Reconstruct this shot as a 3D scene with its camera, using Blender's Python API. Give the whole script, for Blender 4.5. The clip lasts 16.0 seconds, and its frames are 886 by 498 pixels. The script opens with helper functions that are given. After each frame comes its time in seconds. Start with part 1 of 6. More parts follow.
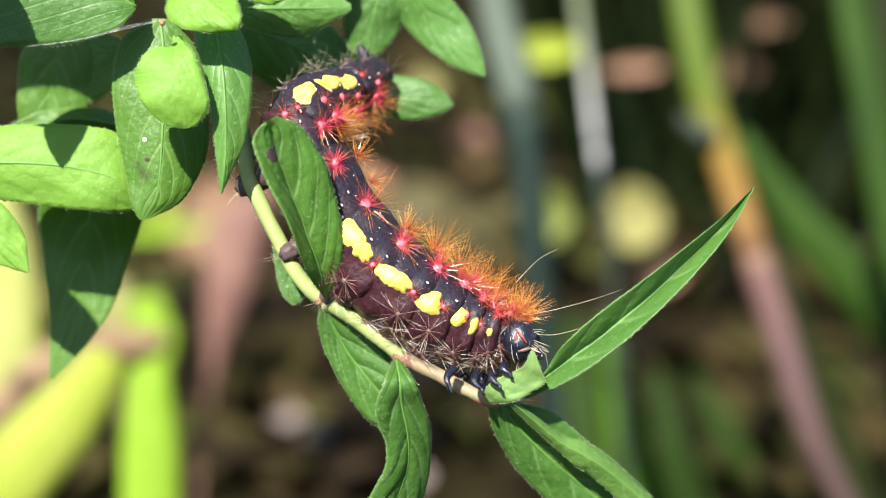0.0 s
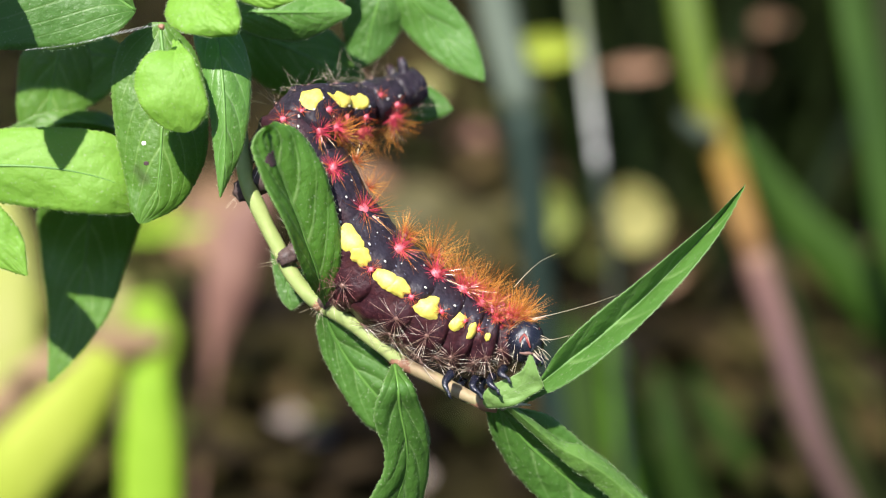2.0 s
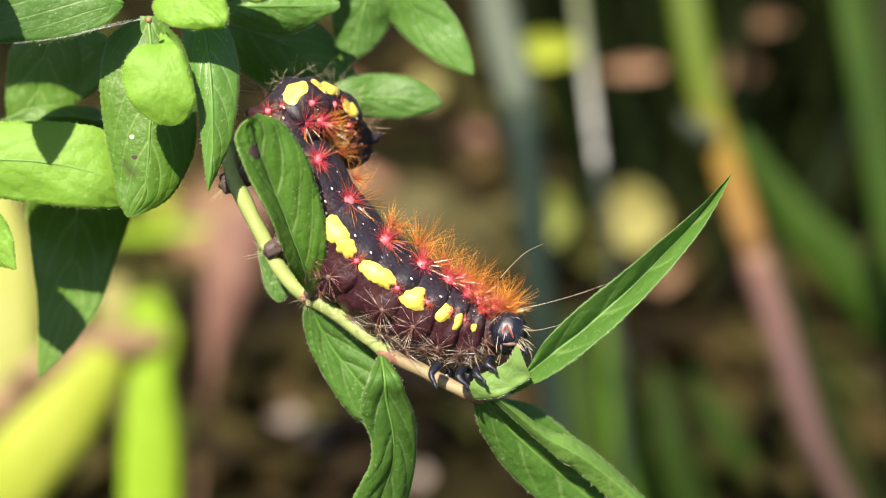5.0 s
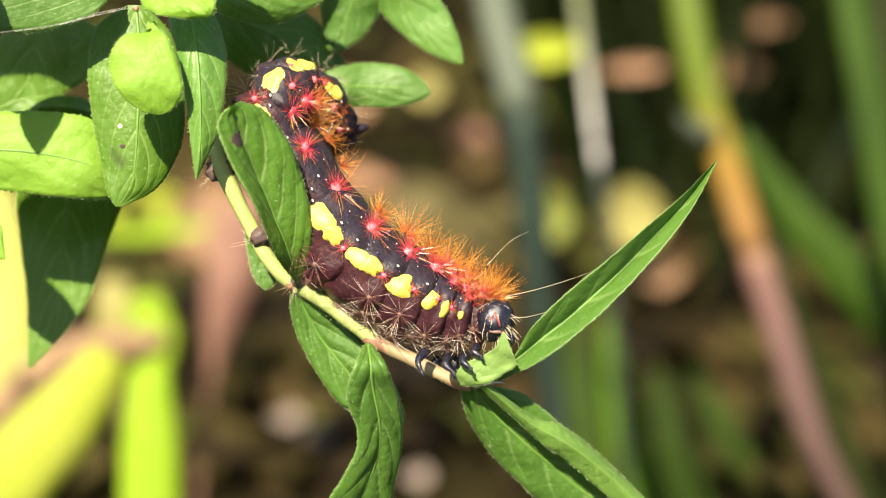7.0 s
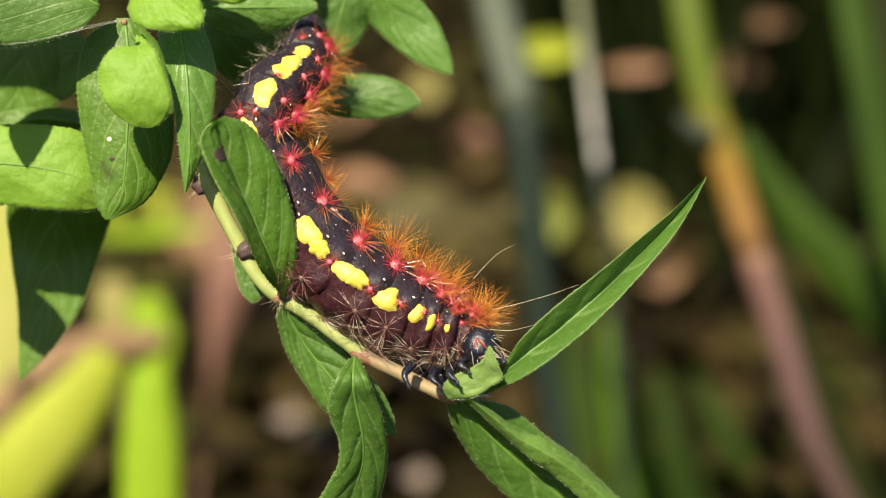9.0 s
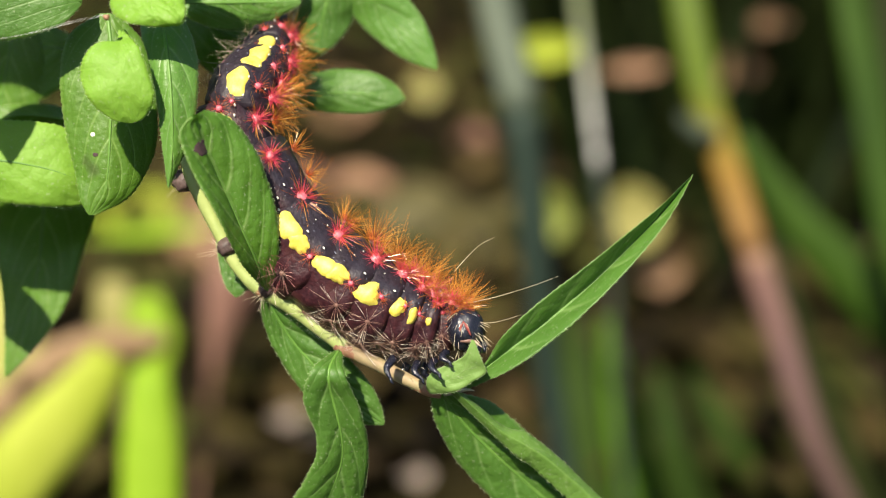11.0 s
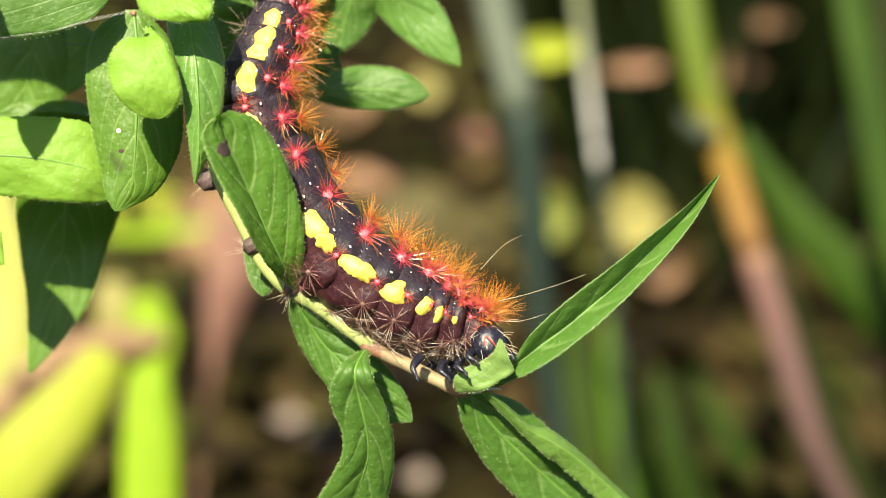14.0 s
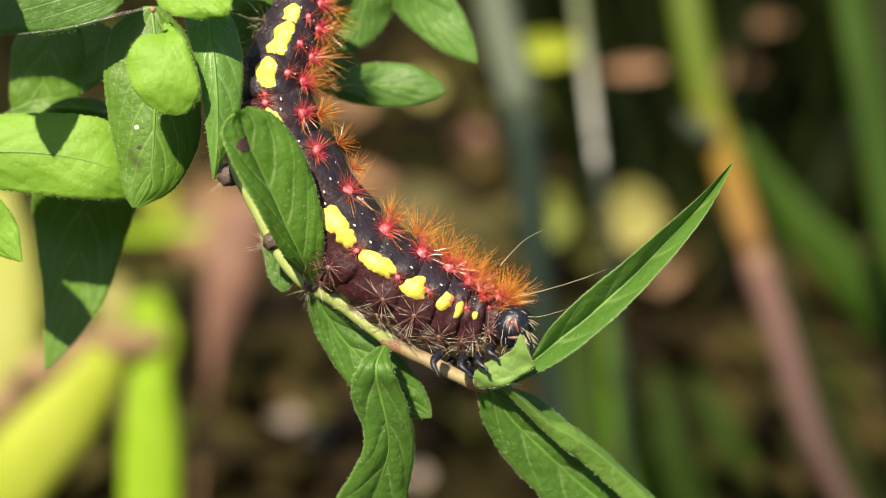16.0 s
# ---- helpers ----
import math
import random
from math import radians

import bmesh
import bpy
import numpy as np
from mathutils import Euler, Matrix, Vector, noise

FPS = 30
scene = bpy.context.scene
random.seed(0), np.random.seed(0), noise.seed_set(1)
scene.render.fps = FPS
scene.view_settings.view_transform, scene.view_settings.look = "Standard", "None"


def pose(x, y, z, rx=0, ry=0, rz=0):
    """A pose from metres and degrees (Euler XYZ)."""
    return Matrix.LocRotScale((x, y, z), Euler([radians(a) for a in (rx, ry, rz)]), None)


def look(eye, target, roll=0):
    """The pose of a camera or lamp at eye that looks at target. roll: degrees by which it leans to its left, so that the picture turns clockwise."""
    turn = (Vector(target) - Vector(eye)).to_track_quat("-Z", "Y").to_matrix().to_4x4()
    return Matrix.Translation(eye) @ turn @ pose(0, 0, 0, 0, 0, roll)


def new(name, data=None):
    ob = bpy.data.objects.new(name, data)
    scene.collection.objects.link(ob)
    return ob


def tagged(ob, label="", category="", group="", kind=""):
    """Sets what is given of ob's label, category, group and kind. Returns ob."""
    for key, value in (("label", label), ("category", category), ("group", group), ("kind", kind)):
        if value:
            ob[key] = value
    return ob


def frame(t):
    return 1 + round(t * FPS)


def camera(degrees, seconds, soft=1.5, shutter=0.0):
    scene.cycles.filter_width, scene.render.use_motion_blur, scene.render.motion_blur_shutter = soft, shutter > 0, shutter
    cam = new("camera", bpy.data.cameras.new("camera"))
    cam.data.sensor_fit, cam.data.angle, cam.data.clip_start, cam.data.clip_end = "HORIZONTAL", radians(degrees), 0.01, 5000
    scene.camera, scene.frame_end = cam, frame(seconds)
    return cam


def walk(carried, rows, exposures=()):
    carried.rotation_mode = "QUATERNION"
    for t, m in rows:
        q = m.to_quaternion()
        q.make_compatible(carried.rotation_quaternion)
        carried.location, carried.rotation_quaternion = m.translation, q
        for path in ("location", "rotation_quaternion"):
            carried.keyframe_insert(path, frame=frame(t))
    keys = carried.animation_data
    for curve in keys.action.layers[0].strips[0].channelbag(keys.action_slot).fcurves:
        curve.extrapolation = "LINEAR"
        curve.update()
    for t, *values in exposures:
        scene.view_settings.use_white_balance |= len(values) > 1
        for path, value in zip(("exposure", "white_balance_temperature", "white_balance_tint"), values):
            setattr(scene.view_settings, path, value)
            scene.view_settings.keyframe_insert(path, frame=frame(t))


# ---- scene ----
TILT = 22.0      # degrees that the camera looks down
D0 = 0.1604      # from the lens to the branch
H0 = 0.35        # height of the branch above the soil
cam = camera(28.0, 16.0, soft=1.1)
cam.data.dof.use_dof = True
cam.data.dof.focus_distance = D0 - 0.003
cam.data.dof.aperture_fstop = 17.8
cam.data.dof.aperture_blades = 0
EYE = pose(0, -D0 * math.cos(radians(TILT)), H0 + D0 * math.sin(radians(TILT)), 90 - TILT, 0, 0)
BRANCH = pose(0, 0, H0, -TILT, 0, 0)   # the branch's own axes: x along, y into the thicket, z up its plane
walk(cam, [(0.0, EYE), (16.0, EYE)],
     exposures=[(0.0, 1.17, 6000, 14), (0.5, 1.17, 6000, 14), (1.5, 1.47, 6000, 14), (2.0, 0.94, 6000, 14), (3.7, 0.89, 6000, 14), (5.8, 1.27, 7400, 13), (6.5, 1.49, 7500, 13),
                (7.0, 1.34, 7500, 13), (8.0, 0.89, 7500, 13), (8.5, 0.65, 7500, 13), (9.2, 0.69, 7500, 13), (11.3, 0.92, 6900, 10), (12.0, 1.31, 6900, 10), (12.5, 1.6, 7000, 10), (13.0, 1.7, 7100, 10),
                (13.5, 1.27, 7300, 9), (14.0, 1.19, 7400, 9), (15.0, 1.29, 7500, 9), (16.0, 0.79, 7500, 9)])

# ---- light ----
SUN_FROM = Vector((-0.22, -0.54, 0.76)).normalized()
world = bpy.data.worlds.new("world")
scene.world = world
world.use_nodes = True
wn, wl = world.node_tree.nodes, world.node_tree.links
wn.clear()
sky = wn.new("ShaderNodeTexSky")
sky.sky_type, sky.sun_disc = "NISHITA", False
sky.sun_elevation = math.asin(SUN_FROM.z)
sky.sun_rotation = math.atan2(SUN_FROM.x, SUN_FROM.y)
bg = wn.new("ShaderNodeBackground")
bg.inputs["Strength"].default_value = 0.06
wo = wn.new("ShaderNodeOutputWorld")
wl.new(sky.outputs[0], bg.inputs[0])
wl.new(bg.outputs[0], wo.inputs[0])
sun = new("sun", bpy.data.lights.new("sun", "SUN"))
sun.data.energy, sun.data.angle, sun.data.color = 5.0, radians(0.6), (1.0, 0.93, 0.8)
sun.matrix_world = look(SUN_FROM, (0, 0, 0))


# ---- materials ----
class Nodes:
    """Short hand for building a material's nodes."""

    def __init__(self, name):
        self.mat = bpy.data.materials.new(name)
        self.mat.use_nodes = True
        self.t = self.mat.node_tree
        self.t.nodes.clear()

    def put(self, kind, **values):
        n = self.t.nodes.new("ShaderNode" + kind)
        for k, v in values.items():
            if k == "op":
                n.operation = v
            elif k == "blend":
                n.data_type, n.blend_type = "RGBA", v
        return n

    def wire(self, a, b):
        self.t.links.new(a, b)

    def math(self, op, a, b=0.0, clamp=False):
        n = self.put("Math", op=op)
        n.use_clamp = clamp
        for i, v in enumerate((a, b)):
            if isinstance(v, (int, float)):
                n.inputs[i].default_value = v
            else:
                self.wire(v, n.inputs[i])
        return n.outputs[0]

    def mix(self, fac, a, b, blend="MIX"):
        n = self.put("Mix", blend=blend)
        for sock, v in ((n.inputs[0], fac), (n.inputs[6], a), (n.inputs[7], b)):
            if isinstance(v, (int, float)):
                sock.default_value = v
            elif isinstance(v, tuple):
                sock.default_value = (*v, 1.0)
            else:
                self.wire(v, sock)
        return n.outputs[2]

    def noise(self, scale, detail=3.0, rough=0.55, coords=None):
        n = self.put("TexNoise")
        n.inputs["Scale"].default_value, n.inputs["Detail"].default_value, n.inputs["Roughness"].default_value = scale, detail, rough
        if coords is not None:
            self.wire(coords, n.inputs["Vector"])
        return n.outputs[0]

    def ramp(self, fac, stops):
        n = self.put("ValToRGB")
        el = n.color_ramp.elements
        while len(el) < len(stops):
            el.new(0.5)
        for e, (p, c) in zip(el, stops):
            e.position, e.color = p, (*c, 1.0)
        self.wire(fac, n.inputs[0])
        return n.outputs[0]

    def bump(self, height, strength, distance):
        n = self.put("Bump")
        n.inputs["Strength"].default_value, n.inputs["Distance"].default_value = strength, distance
        self.wire(height, n.inputs["Height"])
        return n.outputs[0]

    def principled(self, colour, rough=0.5, normal=None, spec=0.5, coat=0.0):
        n = self.put("BsdfPrincipled")
        for key, v in (("Base Color", colour), ("Roughness", rough), ("Normal", normal), ("Specular IOR Level", spec), ("Coat Weight", coat)):
            if v is None:
                continue
            if isinstance(v, (int, float)):
                n.inputs[key].default_value = v
            elif isinstance(v, tuple):
                n.inputs[key].default_value = (*v, 1.0)
            else:
                self.wire(v, n.inputs[key])
        return n.outputs[0]

    def done(self, shader):
        o = self.put("OutputMaterial")
        self.wire(shader, o.inputs[0])
        return self.mat


def leaf_material(name, dark, light, vein, through_col, rough=0.5, translucency=0.3, spots=0.0, vs=1.0):
    """Leaf blade: paler midrib and side veins on UV, mottled at two scales, hairy pale margin."""
    k = Nodes(name)
    uv = k.put("UVMap")
    uv.uv_map = "UVMap"
    sep = k.put("SeparateXYZ")
    k.wire(uv.outputs[0], sep.inputs[0])
    u = sep.outputs[0]
    v = k.math("ABSOLUTE", k.math("SUBTRACT", k.math("MULTIPLY", sep.outputs[1], 2.0), 1.0))
    geo = k.put("TexCoord")
    fine = k.noise(2600.0, 4.0, 0.6, geo.outputs["Object"])
    broad = k.noise(150.0, 3.0, 0.5, geo.outputs["Object"])
    vein_uv = k.put("UVMap")
    vein_uv.uv_map = "Vein"
    vein_sep = k.put("SeparateXYZ")
    k.wire(vein_uv.outputs[0], vein_sep.inputs[0])
    ph = k.math("ADD", vein_sep.outputs[0], k.math("MULTIPLY", k.math("SUBTRACT", broad, 0.5), 0.12))
    saw = k.math("ABSOLUTE", k.math("SUBTRACT", k.math("FRACT", k.math("ADD", ph, 10.5)), 0.5))
    side = k.math("SUBTRACT", 1.0, k.math("MULTIPLY", saw, 10.0), True)
    side = k.math("MULTIPLY", side, k.math("SUBTRACT", 1.0, k.math("MULTIPLY", v, v)), True)
    rib = k.math("SUBTRACT", 1.0, k.math("MULTIPLY", v, 16.0), True)
    edge = k.math("MULTIPLY", k.math("SUBTRACT", v, 0.95), 18.0, True)
    base = k.mix(k.math("MULTIPLY", k.math("ADD", fine, broad), 0.5), dark, light)
    mask = k.math("MAXIMUM", k.math("MULTIPLY", side, 0.6 * vs), k.math("MAXIMUM", k.math("MULTIPLY", rib, 0.5 * vs), k.math("MULTIPLY", edge, 0.6)))
    col = k.mix(mask, base, vein)
    speck = k.math("MULTIPLY", k.math("SUBTRACT", k.noise(4200.0, 1.0, 0.4, geo.outputs["Object"]), 0.66), 9.0, True)
    col = k.mix(k.math("MULTIPLY", speck, 0.5), col, (0.42, 0.5, 0.3))
    if spots:
        blot = k.math("MULTIPLY", k.math("SUBTRACT", k.noise(190.0, 2.0, 0.5, geo.outputs["Object"]), 0.72), 12.0, True)
        col = k.mix(k.math("MULTIPLY", blot, spots), col, (0.05, 0.03, 0.03))
    h = k.math("ADD", k.math("MULTIPLY", fine, 0.5), k.math("MULTIPLY", k.math("MAXIMUM", side, rib), 0.25 * vs))
    cell = k.put("TexVoronoi")
    cell.inputs["Scale"].default_value = 1100.0
    k.wire(geo.outputs["Object"], cell.inputs["Vector"])
    h = k.math("SUBTRACT", h, k.math("MULTIPLY", cell.outputs["Distance"], 0.5))
    nrm = k.bump(h, 0.5, 0.0003)
    p = k.principled(col, rough, nrm, 0.6)
    tr = k.put("BsdfTranslucent")
    k.wire(k.mix(mask, through_col, vein), tr.inputs[0])
    mx = k.put("MixShader")
    mx.inputs[0].default_value = translucency
    k.wire(p, mx.inputs[1])
    k.wire(tr.outputs[0], mx.inputs[2])
    return k.done(mx.outputs[0])


def mottled(name, stops, scale, rough=0.5, bump=0.4, distance=0.0002, spec=0.5, coat=0.0, vary=0.0):
    """Plain surface with mottling at two scales, fine relief, and shade of colour from piece to piece."""
    k = Nodes(name)
    tc = k.put("TexCoord")
    f = k.math("ADD", k.math("MULTIPLY", k.noise(scale, 4.0, 0.6, tc.outputs["Object"]), 0.6),
               k.math("MULTIPLY", k.noise(scale * 6.3, 3.0, 0.6, tc.outputs["Object"]), 0.4))
    if vary:
        g = k.put("NewGeometry")
        f = k.math("ADD", f, k.math("MULTIPLY", k.math("SUBTRACT", g.outputs["Random Per Island"], 0.5), vary))
    col = k.ramp(f, stops)
    return k.done(k.principled(col, rough, k.bump(f, bump, distance), spec, coat))


def blade_material(name, stops, scale, translucency=0.25, vary=0.0):
    """Grass blade or stalk: lengthwise streaks, a little light through it."""
    k = Nodes(name)
    tc = k.put("TexCoord")
    mp = k.put("Mapping")
    mp.inputs["Scale"].default_value = (1.0, 1.0, 0.12)
    k.wire(tc.outputs["Object"], mp.inputs[0])
    f = k.math("ADD", k.math("MULTIPLY", k.noise(scale, 3.0, 0.5, mp.outputs[0]), 0.65),
               k.math("MULTIPLY", k.noise(scale * 9.0, 2.0, 0.5, mp.outputs[0]), 0.35))
    if vary:
        g = k.put("NewGeometry")
        f = k.math("ADD", f, k.math("MULTIPLY", k.math("SUBTRACT", g.outputs["Random Per Island"], 0.5), vary))
    col = k.ramp(f, stops)
    p = k.principled(col, 0.55, k.bump(f, 0.3, 0.001), 0.2)
    tr = k.put("BsdfTranslucent")
    k.wire(col, tr.inputs[0])
    mx = k.put("MixShader")
    mx.inputs[0].default_value = translucency
    k.wire(p, mx.inputs[1])
    k.wire(tr.outputs[0], mx.inputs[2])
    return k.done(mx.outputs[0])


M_LEAF = leaf_material("leaf_green", (0.048, 0.132, 0.019), (0.114, 0.260, 0.039), (0.228, 0.380, 0.116), (0.160, 0.450, 0.017), spots=0.7)
M_LEAF_PALE = leaf_material("leaf_pale_underside", (0.160, 0.310, 0.065), (0.251, 0.410, 0.109), (0.342, 0.480, 0.203), (0.228, 0.430, 0.051), rough=0.6, vs=0.4)
M_LEAF_FRONT = leaf_material("leaf_front_green", (0.052, 0.145, 0.013), (0.120, 0.275, 0.028), (0.300, 0.465, 0.145), (0.175, 0.490, 0.017), spots=0.7)
M_LEAF_UPPER = leaf_material("leaf_upper_green", (0.060, 0.152, 0.013), (0.133, 0.280, 0.026), (0.262, 0.430, 0.102), (0.167, 0.500, 0.013), spots=0.7)
M_LEAF_ROLL = leaf_material("leaf_rolled_margin", (0.105, 0.235, 0.036), (0.180, 0.340, 0.065), (0.270, 0.430, 0.120), (0.190, 0.430, 0.030), rough=0.55, vs=0.6)
M_LEAF_GREY = leaf_material("leaf_grey_green", (0.075, 0.195, 0.030), (0.140, 0.300, 0.050), (0.245, 0.390, 0.150), (0.150, 0.430, 0.035), rough=0.42, translucency=0.22)
M_LEAF_LIME = leaf_material("leaf_young", (0.173, 0.370, 0.034), (0.262, 0.480, 0.051), (0.315, 0.520, 0.090), (0.293, 0.600, 0.034), rough=0.6, translucency=0.35, vs=0.2)
M_STEM = mottled("stem_skin", [(0.3, (0.24, 0.32, 0.09)), (0.55, (0.35, 0.42, 0.14)), (0.75, (0.42, 0.4, 0.2))], 120.0, 0.5)
M_STEM_END = mottled("stem_end_skin", [(0.3, (0.26, 0.26, 0.115)), (0.52, (0.35, 0.275, 0.15)), (0.72, (0.37, 0.22, 0.16))], 160.0, 0.5)
M_NODE = mottled("stem_node_red", [(0.3, (0.3, 0.12, 0.09)), (0.7, (0.33, 0.23, 0.11))], 260.0, 0.5)
M_BLOTCH = mottled("leaf_blotch", [(0.3, (0.03, 0.016, 0.019)), (0.7, (0.075, 0.042, 0.042))], 900.0, 0.7)
M_SHEATH = mottled("dry_sheath", [(0.3, (0.3, 0.3, 0.2)), (0.7, (0.5, 0.48, 0.36))], 500.0, 0.6)


def skin_material(name, edge):
    """Caterpillar skin: black along the back with pale flecks, maroon brown on the flanks, wrinkled."""
    k = Nodes(name)
    tc = k.put("TexCoord")
    sep = k.put("SeparateXYZ")
    k.wire(tc.outputs["Object"], sep.inputs[0])
    n1 = k.noise(900.0, 4.0, 0.6, tc.outputs["Object"])
    n2 = k.noise(3000.0, 3.0, 0.6, tc.outputs["Object"])
    back = k.math("ADD", k.math("MULTIPLY", sep.outputs[2], 900.0), k.math("SUBTRACT", n1, edge), True)
    flank = k.ramp(n2, [(0.3, (0.019, 0.0052, 0.009)), (0.6, (0.046, 0.0125, 0.0165)), (0.8, (0.088, 0.028, 0.03))])
    top = k.ramp(n2, [(0.3, (0.011, 0.008, 0.012)), (0.7, (0.034, 0.025, 0.036))])
    col = k.mix(back, flank, top)
    fleck = k.math("MULTIPLY", k.math("SUBTRACT", k.noise(4200.0, 1.0, 0.3, tc.outputs["Object"]), 0.745), 22.0, True)
    col = k.mix(k.math("MULTIPLY", fleck, k.math("ADD", k.math("MULTIPLY", back, 0.8), 0.08)), col, (0.34, 0.37, 0.48))
    folds = k.noise(420.0, 2.0, 0.5, tc.outputs["Object"])
    col = k.mix(k.math("MULTIPLY", k.math("SUBTRACT", folds, 0.55), 3.0, True), col, k.mix(back, (0.1, 0.034, 0.03), (0.03, 0.028, 0.042)))
    nrm = k.bump(k.math("ADD", k.math("ADD", n1, n2), k.math("MULTIPLY", folds, 1.5)), 0.32, 0.0003)
    return k.done(k.principled(col, 0.46, nrm, 0.32))


M_SKIN = skin_material("caterpillar_skin", 0.8)
M_SKIN_HIND = skin_material("caterpillar_skin_hind", -2.6)
M_DARK_BRISTLE = mottled("bristle_dark", [(0.2, (0.05, 0.03, 0.035)), (0.6, (0.16, 0.1, 0.09)), (0.9, (0.4, 0.3, 0.24))], 700.0, 0.3, 0.1, 0.0002, 0.5, 0.0, 0.8)
M_YELLOW = mottled("yellow_patch", [(0.3, (0.66, 0.52, 0.04)), (0.6, (0.78, 0.68, 0.14)), (0.8, (0.82, 0.76, 0.35))], 900.0, 0.5, 0.3, 0.0001)
M_WART = mottled("wart_red", [(0.3, (0.68, 0.09, 0.14)), (0.7, (0.86, 0.26, 0.29))], 1500.0, 0.35)
M_WART_BROWN = mottled("wart_brown", [(0.3, (0.12, 0.05, 0.04)), (0.7, (0.3, 0.18, 0.14))], 1500.0, 0.4)
M_RED_BRISTLE = mottled("bristle_red", [(0.3, (0.5, 0.03, 0.07)), (0.7, (0.72, 0.09, 0.14))], 700.0, 0.3, 0.1)
M_ORANGE_BRISTLE = mottled("bristle_orange", [(0.2, (0.32, 0.09, 0.014)), (0.5, (0.55, 0.21, 0.03)), (0.85, (0.74, 0.42, 0.11))], 700.0, 0.26, 0.1, 0.0002, 0.5, 0.0, 0.6)
M_BROWN_BRISTLE = mottled("bristle_brown", [(0.2, (0.1, 0.05, 0.045)), (0.42, (0.34, 0.21, 0.15)), (0.65, (0.6, 0.47, 0.36)), (0.92, (0.85, 0.78, 0.67))], 700.0, 0.25, 0.1, 0.0002, 0.5, 0.0, 1.0)
M_RUST_BRISTLE = mottled("bristle_rust", [(0.2, (0.3, 0.045, 0.02)), (0.5, (0.48, 0.09, 0.025)), (0.85, (0.6, 0.17, 0.04))], 700.0, 0.28, 0.1, 0.0002, 0.5, 0.0, 0.6)
M_MAROON_BRISTLE = mottled("bristle_maroon", [(0.2, (0.1, 0.02, 0.03)), (0.5, (0.32, 0.1, 0.1)), (0.85, (0.58, 0.34, 0.3))], 700.0, 0.3, 0.1, 0.0002, 0.5, 0.0, 0.8)
M_PALE_BRISTLE = mottled("bristle_pale", [(0.3, (0.5, 0.42, 0.28)), (0.7, (0.7, 0.62, 0.45))], 700.0, 0.3, 0.1)
M_BLACK = mottled("black_shell", [(0.3, (0.006, 0.006, 0.01)), (0.7, (0.016, 0.018, 0.034))], 900.0, 0.24, 0.6, 0.0003, 0.7, 0.3)
M_HEAD_RED = mottled("head_red_mark", [(0.3, (0.2, 0.04, 0.04)), (0.7, (0.36, 0.08, 0.06))], 900.0, 0.25)
M_WHITE = mottled("white_spot", [(0.3, (0.7, 0.68, 0.6)), (0.7, (0.82, 0.8, 0.74))], 900.0, 0.45)
M_PROLEG = mottled("proleg_skin", [(0.3, (0.03, 0.018, 0.018)), (0.55, (0.1, 0.066, 0.06)), (0.75, (0.2, 0.14, 0.12))], 900.0, 0.55)
M_SILK = mottled("silk", [(0.3, (0.6, 0.6, 0.58)), (0.7, (0.75, 0.75, 0.72))], 900.0, 0.3)

# soil tones lowered: the weeds' shade is put into the colour
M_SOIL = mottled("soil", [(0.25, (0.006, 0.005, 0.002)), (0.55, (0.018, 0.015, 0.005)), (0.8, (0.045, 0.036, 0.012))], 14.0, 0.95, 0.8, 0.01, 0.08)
# near-black blades: the shade inside the grass is put into their colour
M_SHADE_GRASS = blade_material("grass_dark_for_shade", [(0.2, (0.002, 0.005, 0.0007)), (0.5, (0.0065, 0.015, 0.0018)), (0.8, (0.017, 0.024, 0.005))], 30.0, 0.15, 0.7)
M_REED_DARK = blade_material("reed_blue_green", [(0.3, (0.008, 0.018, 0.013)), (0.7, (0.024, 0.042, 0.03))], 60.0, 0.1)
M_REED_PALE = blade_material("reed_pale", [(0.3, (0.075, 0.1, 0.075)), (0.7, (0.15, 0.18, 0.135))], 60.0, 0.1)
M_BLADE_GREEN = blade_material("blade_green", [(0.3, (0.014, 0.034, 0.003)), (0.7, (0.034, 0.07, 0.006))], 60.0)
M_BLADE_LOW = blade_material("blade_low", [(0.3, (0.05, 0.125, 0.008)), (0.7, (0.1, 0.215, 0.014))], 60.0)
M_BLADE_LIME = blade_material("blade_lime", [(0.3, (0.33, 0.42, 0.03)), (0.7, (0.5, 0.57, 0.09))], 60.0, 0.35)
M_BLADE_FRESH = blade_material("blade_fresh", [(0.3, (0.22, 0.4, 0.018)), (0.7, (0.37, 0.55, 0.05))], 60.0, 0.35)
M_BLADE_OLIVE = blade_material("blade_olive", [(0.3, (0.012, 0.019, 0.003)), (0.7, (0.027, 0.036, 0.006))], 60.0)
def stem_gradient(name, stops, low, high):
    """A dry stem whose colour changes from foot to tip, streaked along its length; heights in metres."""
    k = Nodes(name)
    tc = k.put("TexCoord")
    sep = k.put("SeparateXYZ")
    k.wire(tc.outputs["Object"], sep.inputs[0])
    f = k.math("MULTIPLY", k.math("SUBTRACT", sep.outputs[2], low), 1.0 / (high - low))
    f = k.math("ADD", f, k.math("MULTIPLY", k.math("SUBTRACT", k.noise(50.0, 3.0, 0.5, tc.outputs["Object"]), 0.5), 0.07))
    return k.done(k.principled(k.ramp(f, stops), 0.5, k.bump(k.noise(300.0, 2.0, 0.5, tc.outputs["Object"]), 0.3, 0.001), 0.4))


